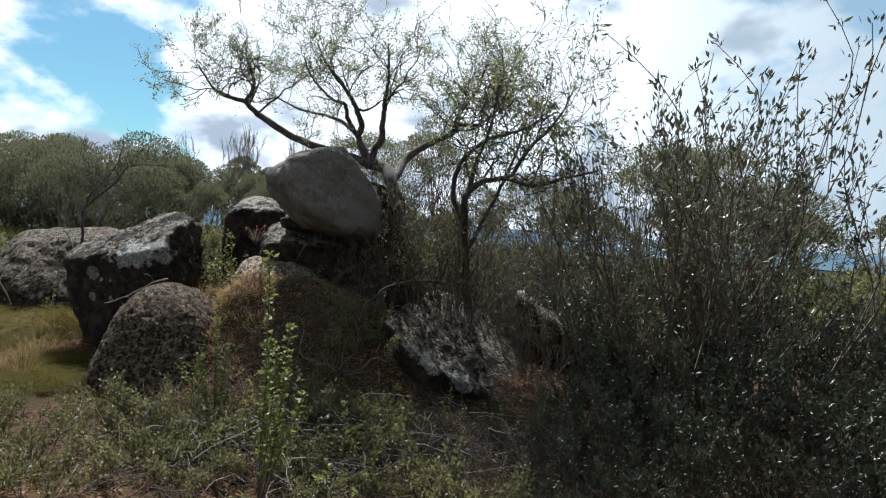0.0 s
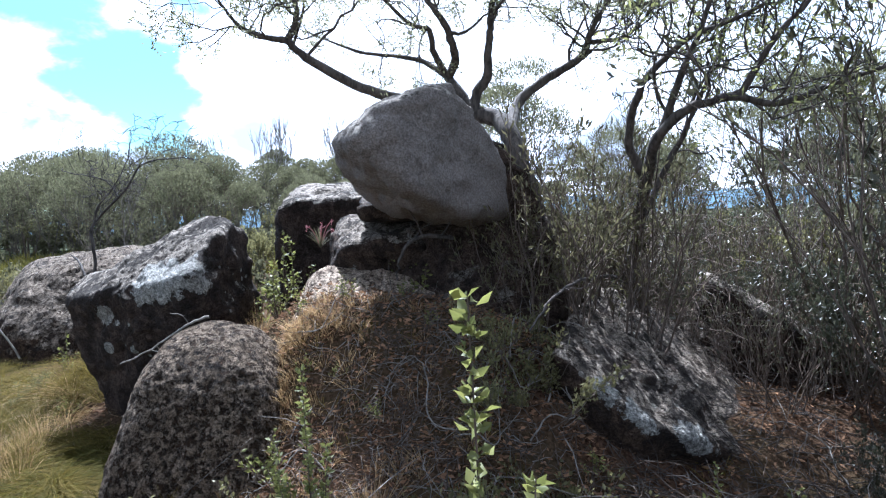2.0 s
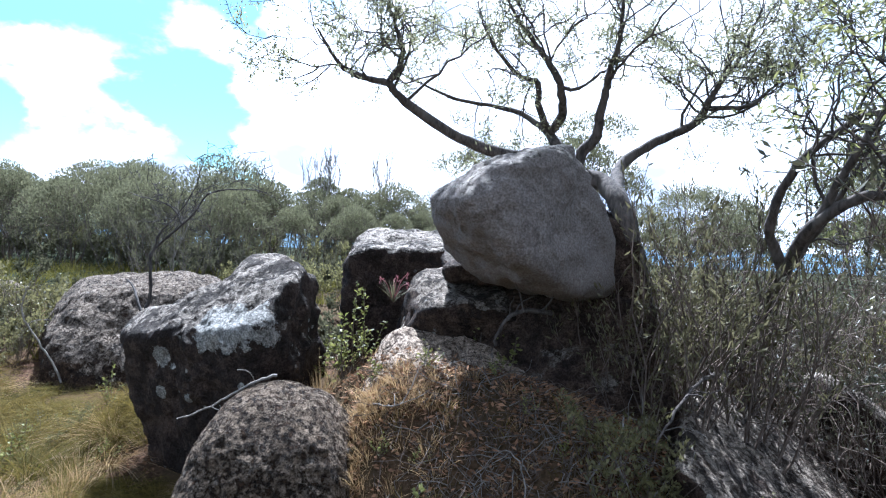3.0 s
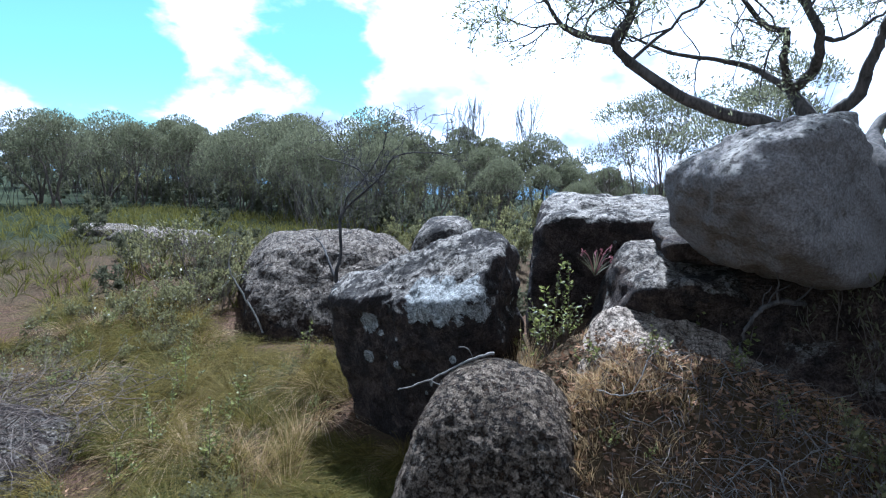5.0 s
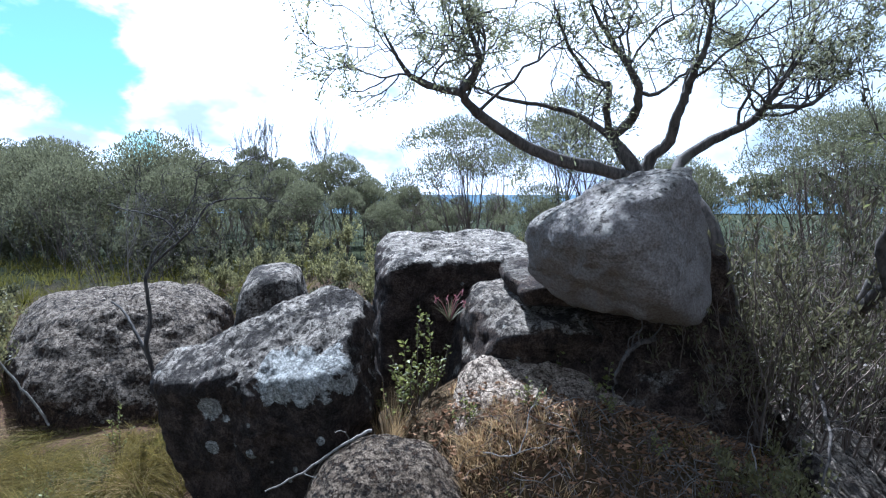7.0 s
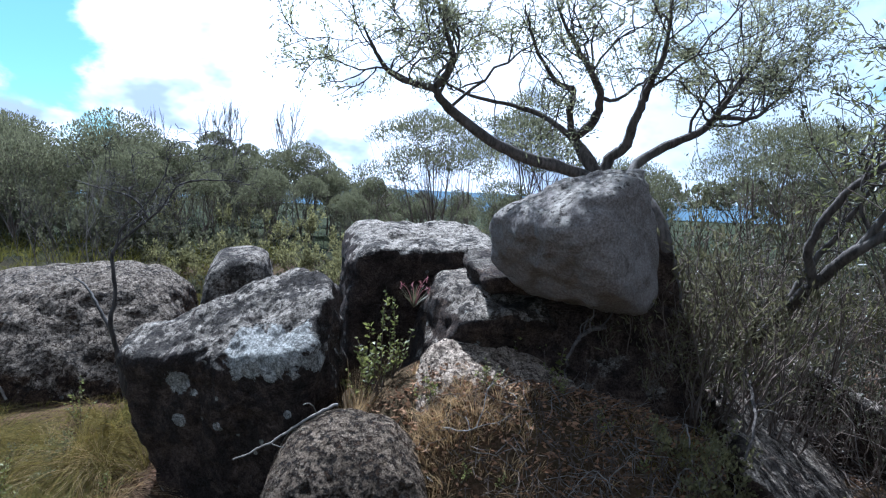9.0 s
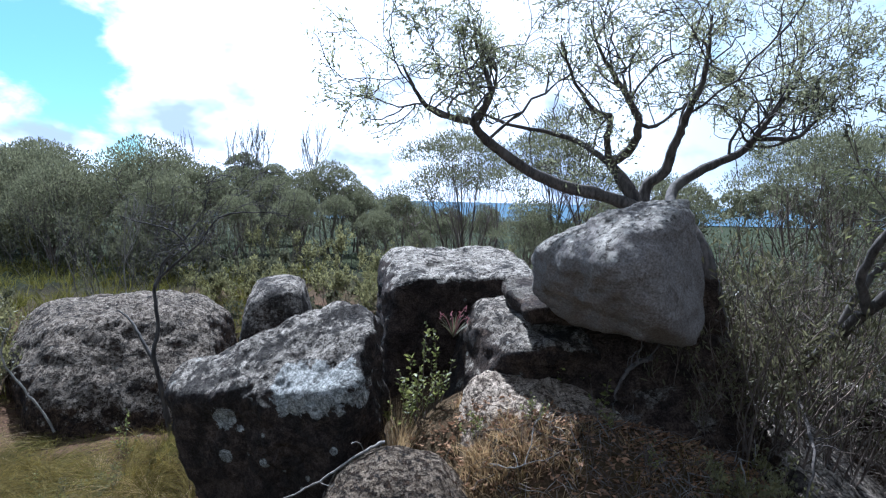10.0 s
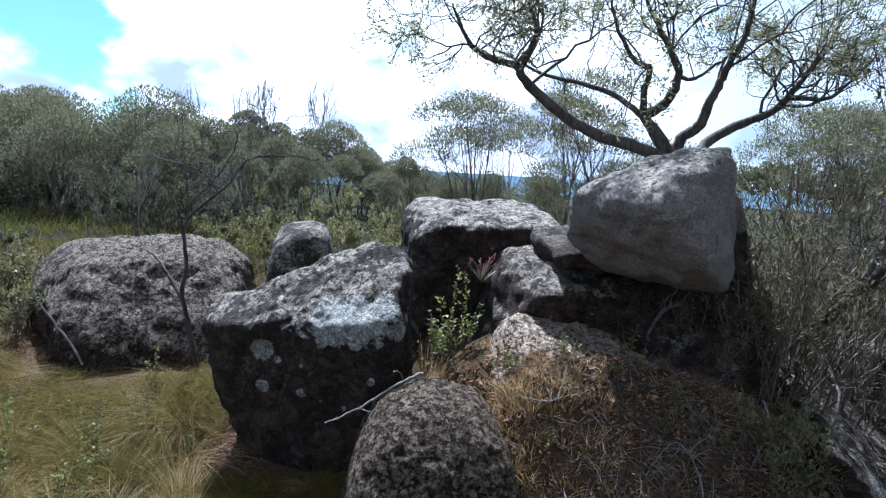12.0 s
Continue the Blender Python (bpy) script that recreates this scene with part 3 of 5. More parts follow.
def woodland_tree(seed, height, width, lobes=7, count=9000, leaf=0.062, wide=0.017, cap=0.36, label="dome-crowned tree at the edge of dry woodland"):
    """A tree of dry woodland: bent stems fan out under a smooth cap of fine upright foliage; cap is its rise against the width."""
    rng = np.random.default_rng(seed)
    tree = holder("tree")
    wood, crown = Geo(), Geo()
    stems = []
    for k in range(3):
        a = k * 2.1 + rng.uniform(0, 1.5)
        foot = np.array([rng.normal(0, 0.12), rng.normal(0, 0.12), -0.15])
        fork = np.array([math.cos(a) * width * 0.15, math.sin(a) * width * 0.15, height * rng.uniform(0.3, 0.48)])
        bend = (foot + fork) * 0.5 + rng.normal(0, 0.12, 3)
        tube(wood, smooth_line([foot, bend, fork], 4), 0.013 * height, 0.009 * height, 6)
        stems.append(fork)
    each = count // lobes
    for k in range(lobes):
        a = k * 2.4 + rng.uniform(-0.3, 0.3)
        u = math.sqrt(k / lobes) * 1.05
        size = width * rng.uniform(0.24, 0.32)
        r = u * (width * 0.5 - size * 0.6)
        c = np.array([math.cos(a) * r, math.sin(a) * r, height - size * 0.72 - width * cap * u * u * 1.1 + rng.normal(0, 0.03)])
        fork = stems[int(np.argmin([np.linalg.norm(c[:2] - q[:2]) for q in stems]))]
        line = smooth_line([fork, fork + (c - fork) * 0.5 + rng.normal(0, 0.09, 3), c], 4)
        tube(wood, line, 0.006 * height, 0.006, 5)
        for _ in range(15 if count > 3200 else 5):
            d = unit(np.array([rng.normal(), rng.normal(), abs(rng.normal()) * 0.8]))
            end = c + d * size * np.array([1, 1, 0.72]) * rng.uniform(0.75, 0.95)
            at = line[rng.integers(len(line) - 6, len(line))]
            tube(wood, smooth_line([at, at + (end - at) * 0.5 + rng.normal(0, 0.04, 3), end], 2), 0.006, 0.0025, 3)
        d = rng.normal(size=(each, 3))
        d[:, 2] = np.abs(d[:, 2]) * 1.1 - 0.08
        d = unit(d)
        tuft = 1 + 0.05 * np.sin(d[:, :1] * 11 + k) * np.sin(d[:, 1:2] * 10 + 2 * k)
        at = c + d * size * np.array([1.0, 1.0, 0.72]) * tuft * (0.98 - 0.35 * rng.uniform(size=(each, 1)) ** 2.5)
        way = d * 0.6 + np.array([0, 0, 0.4]) + rng.normal(0, 0.3, (each, 3))
        leaves(crown, at, way, leaf, wide, rng, 0.2)
    m = count // 10
    a, r = rng.uniform(0, 2 * np.pi, m), np.sqrt(rng.uniform(size=m)) * width * 0.45
    at = np.stack([np.cos(a) * r, np.sin(a) * r, height * rng.uniform(0.3, 0.85, m)], -1)
    leaves(crown, at, rng.normal(0, 0.6, (m, 3)) + np.array([0, 0, 0.4]), leaf, wide, rng)
    tagged(part("trunk", wood, MAT_GREY_TWIG, tree), kind="stuff")
    tagged(part("crown", crown, MAT_WOOD_LEAF, tree, "domed olive-green crown of fine leaves"), kind="stuff")
    return tagged(tree, label, "tree", "woodland trees")


def umbrella_tree(seed, height, width, caps=7, count=6000, label="slender tree with fanned bare limbs under an umbrella crown"):
    """Bare limbs fan out from a short trunk; only the small flat caps at their ends carry foliage."""
    rng = np.random.default_rng(seed)
    tree = holder("tree")
    wood, crown = Geo(), Geo()
    fork = np.array([rng.normal(0, 0.08), rng.normal(0, 0.08), height * 0.13])
    tube(wood, smooth_line([(0, 0, -0.15), fork * np.array([0.3, 1.4, 0.5]), fork], 4), 0.017 * height, 0.013 * height, 7)
    each = count // caps
    for k in range(caps):
        a, u = k * 2.4 + rng.uniform(-0.3, 0.3), math.sqrt((k + 0.3) / caps)
        size = width * rng.uniform(0.21, 0.28)
        r = u * (width * 0.5 - size * 0.7)
        c = np.array([math.cos(a) * r, math.sin(a) * r, height * (0.93 - 0.3 * u * u) + rng.normal(0, 0.05)])
        line = smooth_line([fork, fork + (c - fork) * np.array([0.55, 0.55, 0.45]) + rng.normal(0, 0.12, 3), c - np.array([0, 0, size * 0.5])], 5)
        tube(wood, line, 0.0075 * height, 0.006, 5)
        for _ in range(16):
            t = 2 * np.pi * rng.uniform()
            end = c + np.array([math.cos(t), math.sin(t), 0]) * size * rng.uniform(0.3, 1.0) + np.array([0, 0, rng.uniform(-0.05, 0.1)])
            at = line[rng.integers(len(line) // 3, len(line))]
            tube(wood, smooth_line([at, at + (end - at) * np.array([0.6, 0.6, 0.4]) + rng.normal(0, 0.04, 3), end], 3), 0.007, 0.0025, 3)
        d = rng.normal(size=(each, 3))
        d[:, 2] = np.abs(d[:, 2]) - 0.15
        d = unit(d)
        at = c + d * size * np.array([1.0, 1.0, 0.55]) * rng.uniform(0.55, 1.05, (each, 1))
        leaves(crown, at, d * 0.5 + np.array([0, 0, 0.5]) + rng.normal(0, 0.35, (each, 3)), 0.06, 0.017, rng, 0.2)
    tagged(part("trunk", wood, MAT_GREY_TWIG, tree), kind="stuff")
    tagged(part("crown", crown, MAT_WOOD_LEAF, tree, "thin olive caps of fine leaves"), kind="stuff")
    return tagged(tree, label, "tree", "woodland trees")


def shrub(seed, height, width, stems, count, leaf, wide, mat, label, up=0.9, name="shrub", bark=None):
    """A shrub of many upright stems with leaves along the twigs."""
    rng = np.random.default_rng(seed)
    bush = holder(name)
    wood, crown = Geo(), Geo()
    lines, tips = [], []
    for k in range(stems):
        a, r = rng.uniform(0, 2 * np.pi), math.sqrt(rng.uniform()) * width * 0.28
        base = np.array([math.cos(a) * r, math.sin(a) * r, -0.08])
        lean = unit(np.array([math.cos(a), math.sin(a), 0]) * rng.uniform(0, 0.55) + np.array([0, 0, up]))
        grow(rng, base, lean, height * 0.45 * rng.uniform(0.6, 1.1), 0.005 + 0.0025 * height, 2, 0.32, lines, tips, 0.3, 3, 3, 0.6)
    for pts, r0, r1 in lines:
        tube(wood, pts, r0, r1, 3)
    spots, ways = np.array([t[0] for t in tips]), np.array([t[1] for t in tips])
    pick = rng.integers(0, len(spots), count)
    at = spots[pick] + rng.normal(0, 0.03, (count, 3))
    way = unit(ways[pick] + rng.normal(0, 0.55, (count, 3)))
    leaves(crown, at, way, leaf, wide, rng)
    tagged(part("branchwork", wood, bark or MAT_TWIG, bush), kind="stuff")
    tagged(part("foliage", crown, mat, bush), kind="stuff")
    return tagged(bush, label, "shrub", "shrubs")


def stand(ob, x, y, turn=0.0, size=1.0, sink=0.0):
    ob.matrix_basis = pose(x, y, float(ground_height(x, y)) - sink, 0, 0, turn) @ Matrix.Scale(size, 4)


def stand_copy(ob, x, y, turn=0.0, size=1.0, sink=0.0):
    made = copy_thing(ob, Matrix())
    stand(made, x, y, turn, size, sink)
    return made


# the tree that grows behind the perched boulder
def limb(geo, spots, points, r0, r1, rng, twigs=5, reach=0.55, leaf_from=0.35, levels=2):
    """A limb along the points with twigs that carry leaves."""
    line = smooth_line(points, 5)
    tube(geo, line + rng.normal(0, 0.004, line.shape), r0, r1, 8, 0.08, rng)
    lines, tips = [], []
    for k in range(twigs):
        u = leaf_from + (1 - leaf_from) * (k + rng.uniform(0, 1)) / twigs
        i = min(int(u * (len(line) - 1)), len(line) - 2)
        d = unit(unit(line[i + 1] - line[i]) * 0.6 + rng.normal(0, 0.6, 3) + np.array([0, 0, 0.45]))
        grow(rng, line[i], d, reach * rng.uniform(0.5, 1.0), (r0 + (r1 - r0) * u) * 0.4, levels, 0.55, lines, tips, 0.08, 5, 3, 0.7, 0.34)
    for pts, a, b in lines:
        tube(geo, pts, max(a, 0.003), max(b, 0.002), 5)
    spots += tips


def crooked_tree():
    rng = np.random.default_rng(21)
    tree = holder("tree", (-0.75, 7.15, 0.6))
    wood, crown, spots = Geo(), Geo(), []
    limb(wood, spots, [(-0.72, 7.15, 0.6), (-0.78, 7.1, 0.91), (-0.85, 7.1, 1.31), (-0.93, 7.1, 1.6), (-0.99, 7.2, 1.85), (-1.07, 7.4, 2.0), (-1.22, 7.5, 2.06), (-1.33, 7.52, 2.07)], 0.094, 0.07, rng, 0)
    limb(wood, spots, [(-1.28, 7.5, 2.06), (-1.63, 7.42, 2.16), (-2.0, 7.33, 2.23), (-2.36, 7.22, 2.37), (-2.67, 7.08, 2.57), (-2.75, 7.02, 2.65), (-2.94, 7.0, 2.68), (-3.09, 6.95, 2.75), (-3.18, 6.9, 2.87), (-3.25, 6.85, 2.99)], 0.057, 0.006, rng, 10, 0.6, 0.42)
    limb(wood, spots, [(-2.75, 7.02, 2.65), (-2.68, 7.0, 2.74), (-2.64, 6.95, 2.86), (-2.68, 6.95, 2.99), (-2.74, 6.95, 3.15), (-2.78, 6.95, 3.33)], 0.031, 0.006, rng, 9, 0.62, 0.3)
    limb(wood, spots, [(-1.28, 7.5, 2.07), (-1.4, 7.58, 2.26), (-1.49, 7.7, 2.44)], 0.069, 0.04, rng, 0)
    limb(wood, spots, [(-1.49, 7.7, 2.43), (-1.6, 7.5, 2.6), (-1.63, 7.35, 2.76), (-1.77, 7.3, 2.8), (-1.92, 7.2, 2.91), (-2.06, 7.1, 3.1), (-2.12, 7.1, 3.29)], 0.033, 0.005, rng, 9, 0.62, 0.35)
    limb(wood, spots, [(-1.49, 7.7, 2.43), (-1.42, 7.45, 2.54), (-1.47, 7.2, 2.69), (-1.56, 7.15, 2.85), (-1.71, 7.1, 3.03), (-1.84, 7.05, 3.18), (-1.94, 7.0, 3.39)], 0.043, 0.006, rng, 10, 0.68, 0.4)
    limb(wood, spots, [(-1.47, 7.2, 2.69), (-1.34, 7.2, 2.69), (-1.17, 7.2, 2.81), (-1.01, 7.2, 2.94)], 0.018, 0.005, rng, 4, 0.4, 0.3)
    limb(wood, spots, [(-1.48, 7.7, 2.42), (-1.7, 7.85, 2.61), (-1.96, 8.0, 2.71), (-2.32, 8.0, 2.77), (-2.63, 8.0, 2.89), (-2.89, 8.0, 3.01)], 0.030, 0.005, rng, 8, 0.6, 0.35)
    limb(wood, spots, [(-1.28, 7.5, 2.06), (-1.24, 7.5, 2.26), (-1.16, 7.4, 2.35), (-1.15, 7.3, 2.52), (-1.13, 7.2, 2.68), (-1.12, 7.1, 2.84), (-1.09, 7.0, 3.0), (-1.09, 6.95, 3.22), (-1.11, 6.9, 3.43)], 0.053, 0.008, rng, 10, 0.7, 0.45)
    limb(wood, spots, [(-1.0, 7.3, 1.85), (-0.93, 7.6, 2.0), (-0.84, 7.9, 2.22), (-0.56, 7.9, 2.42), (-0.27, 7.8, 2.58), (-0.22, 7.65, 2.74), (-0.15, 7.6, 2.88), (0.02, 7.6, 3.12), (0.08, 7.6, 3.35)], 0.062, 0.008, rng, 22, 0.7, 0.45)
    limb(wood, spots, [(-0.24, 7.7, 2.68), (0.04, 7.6, 2.68), (0.22, 7.6, 2.81), (0.44, 7.6, 3.06)], 0.024, 0.006, rng, 14, 0.5, 0.3)
    at, way = np.array([s[0] for s in spots]), np.array([s[1] for s in spots])
    pick = rng.integers(0, len(at), 27000)
    leaves(crown, at[pick] + rng.normal(0, 0.03, (27000, 3)), way[pick] + rng.normal(0, 0.7, (27000, 3)), 0.037, 0.013, rng)
    shift = np.array(tree.location)
    for g in (wood, crown):
        g.v = [v - shift for v in g.v]
    part("trunk", wood, MAT_BARK, tree)
    tagged(part("crown", crown, MAT_TOP_LEAF, tree, "sparse open crown of small olive leaves"), kind="stuff")
    return tagged(tree, "crooked open-crowned tree with dark limbs behind the perched boulder", "tree")


def forked_tree():
    rng = np.random.default_rng(22)
    tree = holder("tree", (0.06, 7.75, 0.3))
    wood, crown, spots = Geo(), Geo(), []
    limb(wood, spots, [(0.06, 7.75, 0.3), (0.03, 7.45, 0.58), (-0.03, 6.95, 1.06), (-0.1, 6.5, 1.42), (-0.12, 6.15, 1.7), (0.02, 6.0, 1.85), (0.25, 5.95, 1.9), (0.55, 5.95, 1.85), (0.85, 5.95, 1.95), (1.2, 5.9, 2.05)], 0.055, 0.012, rng, 12, 0.55, 0.5)
    limb(wood, spots, [(-0.1, 6.5, 1.42), (-0.25, 6.4, 1.7), (-0.2, 6.2, 2.05), (0.05, 6.1, 2.3), (0.35, 6.05, 2.4), (0.7, 6.0, 2.6)], 0.035, 0.01, rng, 13, 0.6, 0.4)
    limb(wood, spots, [(-0.12, 6.15, 1.7), (-0.05, 5.95, 2.05), (0.05, 5.8, 2.4), (0.1, 5.75, 2.85)], 0.028, 0.008, rng, 14, 0.6, 0.3)
    limb(wood, spots, [(0.3, 5.95, 1.9), (0.45, 5.85, 2.2), (0.7, 5.8, 2.5), (0.85, 5.8, 2.85)], 0.024, 0.008, rng, 13, 0.6, 0.2)
    limb(wood, spots, [(-0.03, 6.95, 1.06), (0.15, 6.9, 1.45), (0.3, 6.75, 1.85), (0.45, 6.6, 2.3), (0.5, 6.5, 2.7)], 0.028, 0.008, rng, 12, 0.55, 0.35)
    at, way = np.array([s[0] for s in spots]), np.array([s[1] for s in spots])
    pick = rng.integers(0, len(at), 3300)
    leaves(crown, at[pick] + rng.normal(0, 0.05, (3300, 3)), way[pick] + rng.normal(0, 0.6, (3300, 3)) - np.array([0, 0, 0.2]), 0.06, 0.017, rng)
    shift = np.array(tree.location)
    for g in (wood, crown):
        g.v = [v - shift for v in g.v]
    part("trunk", wood, MAT_BARK, tree)
    tagged(part("crown", crown, MAT_FORK_LEAF, tree), kind="stuff")
    return tagged(tree, "small leaning forked tree rising behind the tilted slab", "tree")


crooked_tree()
forked_tree()

# woodland behind
kinds = [woodland_tree(40, 3.3, 3.3, 11, 8500, 0.094, 0.033), woodland_tree(41, 3.3, 2.6, 9, 6500, 0.094, 0.033), woodland_tree(42, 3.2, 1.9, 7, 4600, 0.09, 0.031), woodland_tree(43, 3.0, 1.4, 5, 3300, 0.09, 0.031)]
afar = [woodland_tree(44, 3.2, 2.4, 6, 2400, 0.14, 0.055), woodland_tree(45, 3.3, 1.9, 5, 2000, 0.14, 0.055)]
airy = [umbrella_tree(47, 3.6, 2.9, 9, 12000), umbrella_tree(48, 3.5, 2.1, 6, 8000)]
rng = np.random.default_rng(5)
used = set()


def plant(kind, x, y, turn, size, sink=0.0):
    """The first call stands the thing itself, later calls a copy."""
    if kind.name in used:
        return stand_copy(kind, x, y, turn, size, sink)
    used.add(kind.name)
    stand(kind, x, y, turn, size, sink)
    return kind


for which, x, y, s in [(0, -13.6, 22.0, 1.08), (0, -10.35, 21.0, 1.1), (2, -8.5, 20.0, 0.9), (3, -9.75, 30.0, 1.3), (3, -8.5, 30.4, 1.18), (1, -5.5, 25.0, 1.02), (3, -2.96, 23.5, 0.84), (1, -25.7, 27.0, 1.1), (3, -26.2, 30.0, 1.35), (2, -22.1, 27.0, 1.14), (2, -20.2, 27.0, 1.06), (1, -17.3, 25.0, 1.16), (1, -17.0, 27.5, 1.26), (1, -15.4, 24.0, 1.12), (2, -21.7, 28.5, 1.05), (1, -27.0, 32.0, 1.12), (2, -29.0, 28.0, 1.05), (1, -31.5, 29.0, 1.0),
                       (0, -12.0, 24.0, 1.0), (1, -10.6, 24.0, 1.0), (2, -7.2, 23.0, 0.84), (2, -6.4, 22.5, 0.72), (1, -8.6, 24.5, 0.92), (2, -4.3, 24.0, 0.72), (3, -1.6, 22.0, 0.62), (2, -3.6, 20.0, 0.58), (1, -19.0, 25.5, 0.98), (0, -23.5, 27.0, 0.98),
                       (1, -9.0, 18.6, 0.78), (0, -12.2, 19.8, 0.88), (0, -15.4, 21.0, 0.95), (2, -7.2, 18.4, 0.66), (1, -6.0, 20.4, 0.66), (1, -6.6, 25.4, 0.9), (2, -4.6, 26.0, 0.82), (2, -5.0, 22.0, 0.66), (2, -3.4, 26.0, 0.74), (1, -2.2, 27.0, 0.74), (2, -1.0, 26.0, 0.72), (2, -3.9, 22.4, 0.56), (1, 0.2, 25.0, 0.7), (2, -2.4, 21.0, 0.5),
                       (3, 0.4, 18.0, 0.75), (2, 3.4, 16.0, 0.95), (0, 8.4, 15.0, 1.1),
                       (1, -21.0, 18.6, 1.0), (0, -23.2, 19.6, 1.05), (2, -19.3, 20.6, 0.98), (1, -25.0, 17.6, 1.1), (0, -22.0, 22.0, 1.1), (2, -18.0, 21.6, 0.98), (2, -23.9, 18.2, 0.9), (1, -27.0, 19.4, 1.15), (1, -20.0, 23.4, 1.1)]:
    plant(kinds[which], x, y, rng.uniform(0, 360), s)
for k, (x, y, s) in enumerate([(-1.9, 15.0, 1.12), (-0.4, 13.0, 1.2), (2.0, 14.5, 0.9), (-1.0, 12.2, 0.75), (4.8, 13.6, 1.15), (0.7, 13.6, 0.8), (6.4, 14.5, 1.2)]):
    plant(airy[k % 2], x, y, rng.uniform(0, 360), s)
for k in range(48):
    x = -48 + 40 * (k % 32) / 32 + rng.uniform(-0.6, 0.6) if k < 32 else -2.5 + 26 * (k - 32) / 16 + rng.uniform(-0.5, 0.5)
    plant(afar[k % 2], x, 33.0 + rng.uniform(-1.0, 4) if k < 32 else 24.0 + rng.uniform(-1.5, 3), rng.uniform(0, 360), rng.uniform(0.85, 1.1) if k < 32 else min(1.1, 0.6 + 0.04 * max(0.0, x)))

# young trees that fill the shade between the stems
low_tree = shrub(66, 2.6, 2.2, 7, 800, 0.06, 0.02, MAT_UNDER_LEAF, "tangle of thin grey-brown branches in the shade of the woodland", 0.7, "shrub", MAT_BARK)
low_bush = shrub(46, 1.45, 2.0, 6, 1500, 0.075, 0.029, MAT_SCRUB_LEAF, "low bushy grey-green shrub before the woodland", 0.6)
for k in range(32):
    x = -28.0 + 23.0 * k / 32 + rng.uniform(-0.3, 0.3)
    plant((low_tree, low_tree, low_bush)[k % 3], x, (24.0 if x < -14.5 else 19.5) + rng.uniform(0.0, 2.4), rng.uniform(0, 360), rng.uniform(0.95, 1.3))
for x, y, s in [(-7.8, 13.6, 0.85), (-7.2, 13.9, 0.7), (-8.4, 14.2, 0.8), (-9.4, 16.4, 0.85), (-8.4, 16.9, 0.9), (-10.6, 17.2, 0.95), (-11.8, 18.0, 1.0), (-13.4, 18.6, 1.0), (-15.0, 19.4, 1.0), (-7.2, 16.4, 0.75), (-6.2, 17.2, 0.65), (-5.2, 16.6, 0.55), (-16.6, 21.0, 1.05), (-18.4, 22.6, 1.1), (-20.4, 23.6, 1.1), (-5.6, 24.0, 1.05), (-6.6, 22.4, 0.95), (-4.6, 21.4, 0.8), (-3.6, 23.2, 0.8), (-7.8, 21.6, 1.05), (-9.0, 22.4, 1.1), (-2.4, 24.0, 0.8), (-19.8, 18.8, 1.0), (-21.8, 18.0, 1.0), (-23.4, 17.4, 1.0), (-18.4, 20.0, 0.95), (-20.6, 20.4, 1.05), (-24.6, 18.8, 1.05)]:
    plant(low_tree, x, y, rng.uniform(0, 360), s)
for x, y, s in [(-2.6, 14.5, 0.75), (-1.2, 15.6, 0.8), (-0.1, 16.2, 0.8), (1.0, 15.2, 0.85), (2.4, 16.2, 0.9), (-3.4, 16.4, 0.8), (-2.2, 16.0, 0.85), (3.8, 14.6, 0.85)]:
    plant(low_tree, x, y, rng.uniform(0, 360), s)
for x, y, s in [(1.5, 10.5, 0.85), (2.6, 11.2, 0.9), (3.6, 10.8, 0.95), (0.8, 11.5, 0.8), (4.8, 11.5, 1.0), (2.0, 12.5, 0.9), (3.4, 12.5, 1.0), (0.0, 11.2, 0.75), (1.2, 9.8, 0.75), (2.4, 9.8, 0.8), (3.2, 9.9, 0.85), (4.2, 9.7, 0.9)]:
    plant(low_tree, x, y, rng.uniform(0, 360), s)
right_fill = [(-1.4, 14.2, 1.0), (-0.5, 14.6, 1.05), (0.3, 14.0, 1.1), (1.0, 14.8, 1.15), (1.8, 14.2, 1.2), (2.6, 15.0, 1.3), (3.4, 13.4, 1.1), (4.4, 13.0, 1.1), (5.4, 12.4, 1.1), (6.4, 12.0, 1.1), (5.6, 10.6, 1.0), (7.4, 11.6, 1.2), (1.6, 9.4, 0.8), (3.0, 9.0, 1.0), (2.4, 10.2, 0.9), (-0.2, 9.6, 0.7), (-2.4, 12.4, 0.95), (-1.6, 13.0, 1.0), (-0.8, 12.4, 1.0), (-3.2, 13.2, 0.9), (-4.1, 13.4, 0.85), (-4.9, 13.0, 0.8), (-5.6, 13.8, 0.8), (-2.9, 15.0, 0.95), (-3.9, 15.6, 0.95), (-2.0, 17.0, 1.0), (-4.8, 17.6, 1.1), (-3.0, 18.6, 1.1), (-1.0, 19.0, 1.1), (-6.4, 13.2, 0.75), (6.0, 9.0, 1.2), (7.5, 10.0, 1.3), (8.8, 11.5, 1.4), (9.5, 13.5, 1.4), (7.0, 13.0, 1.3), (10.5, 12.0, 1.5), (8.0, 8.6, 1.3), (5.2, 8.0, 1.1), (9.4, 9.6, 1.4), (11.0, 14.6, 1.5), (-0.6, 16.5, 1.0), (0.6, 17.0, 1.1), (1.6, 16.4, 1.1), (2.6, 17.2, 1.2), (3.8, 16.0, 1.2), (5.0, 15.4, 1.2), (0.2, 19.0, 1.2), (1.8, 19.4, 1.3), (3.4, 19.0, 1.3), (6.2, 14.6, 1.3)]
for x, y, s in right_fill:
    plant(low_bush, x, y, rng.uniform(0, 360), s)

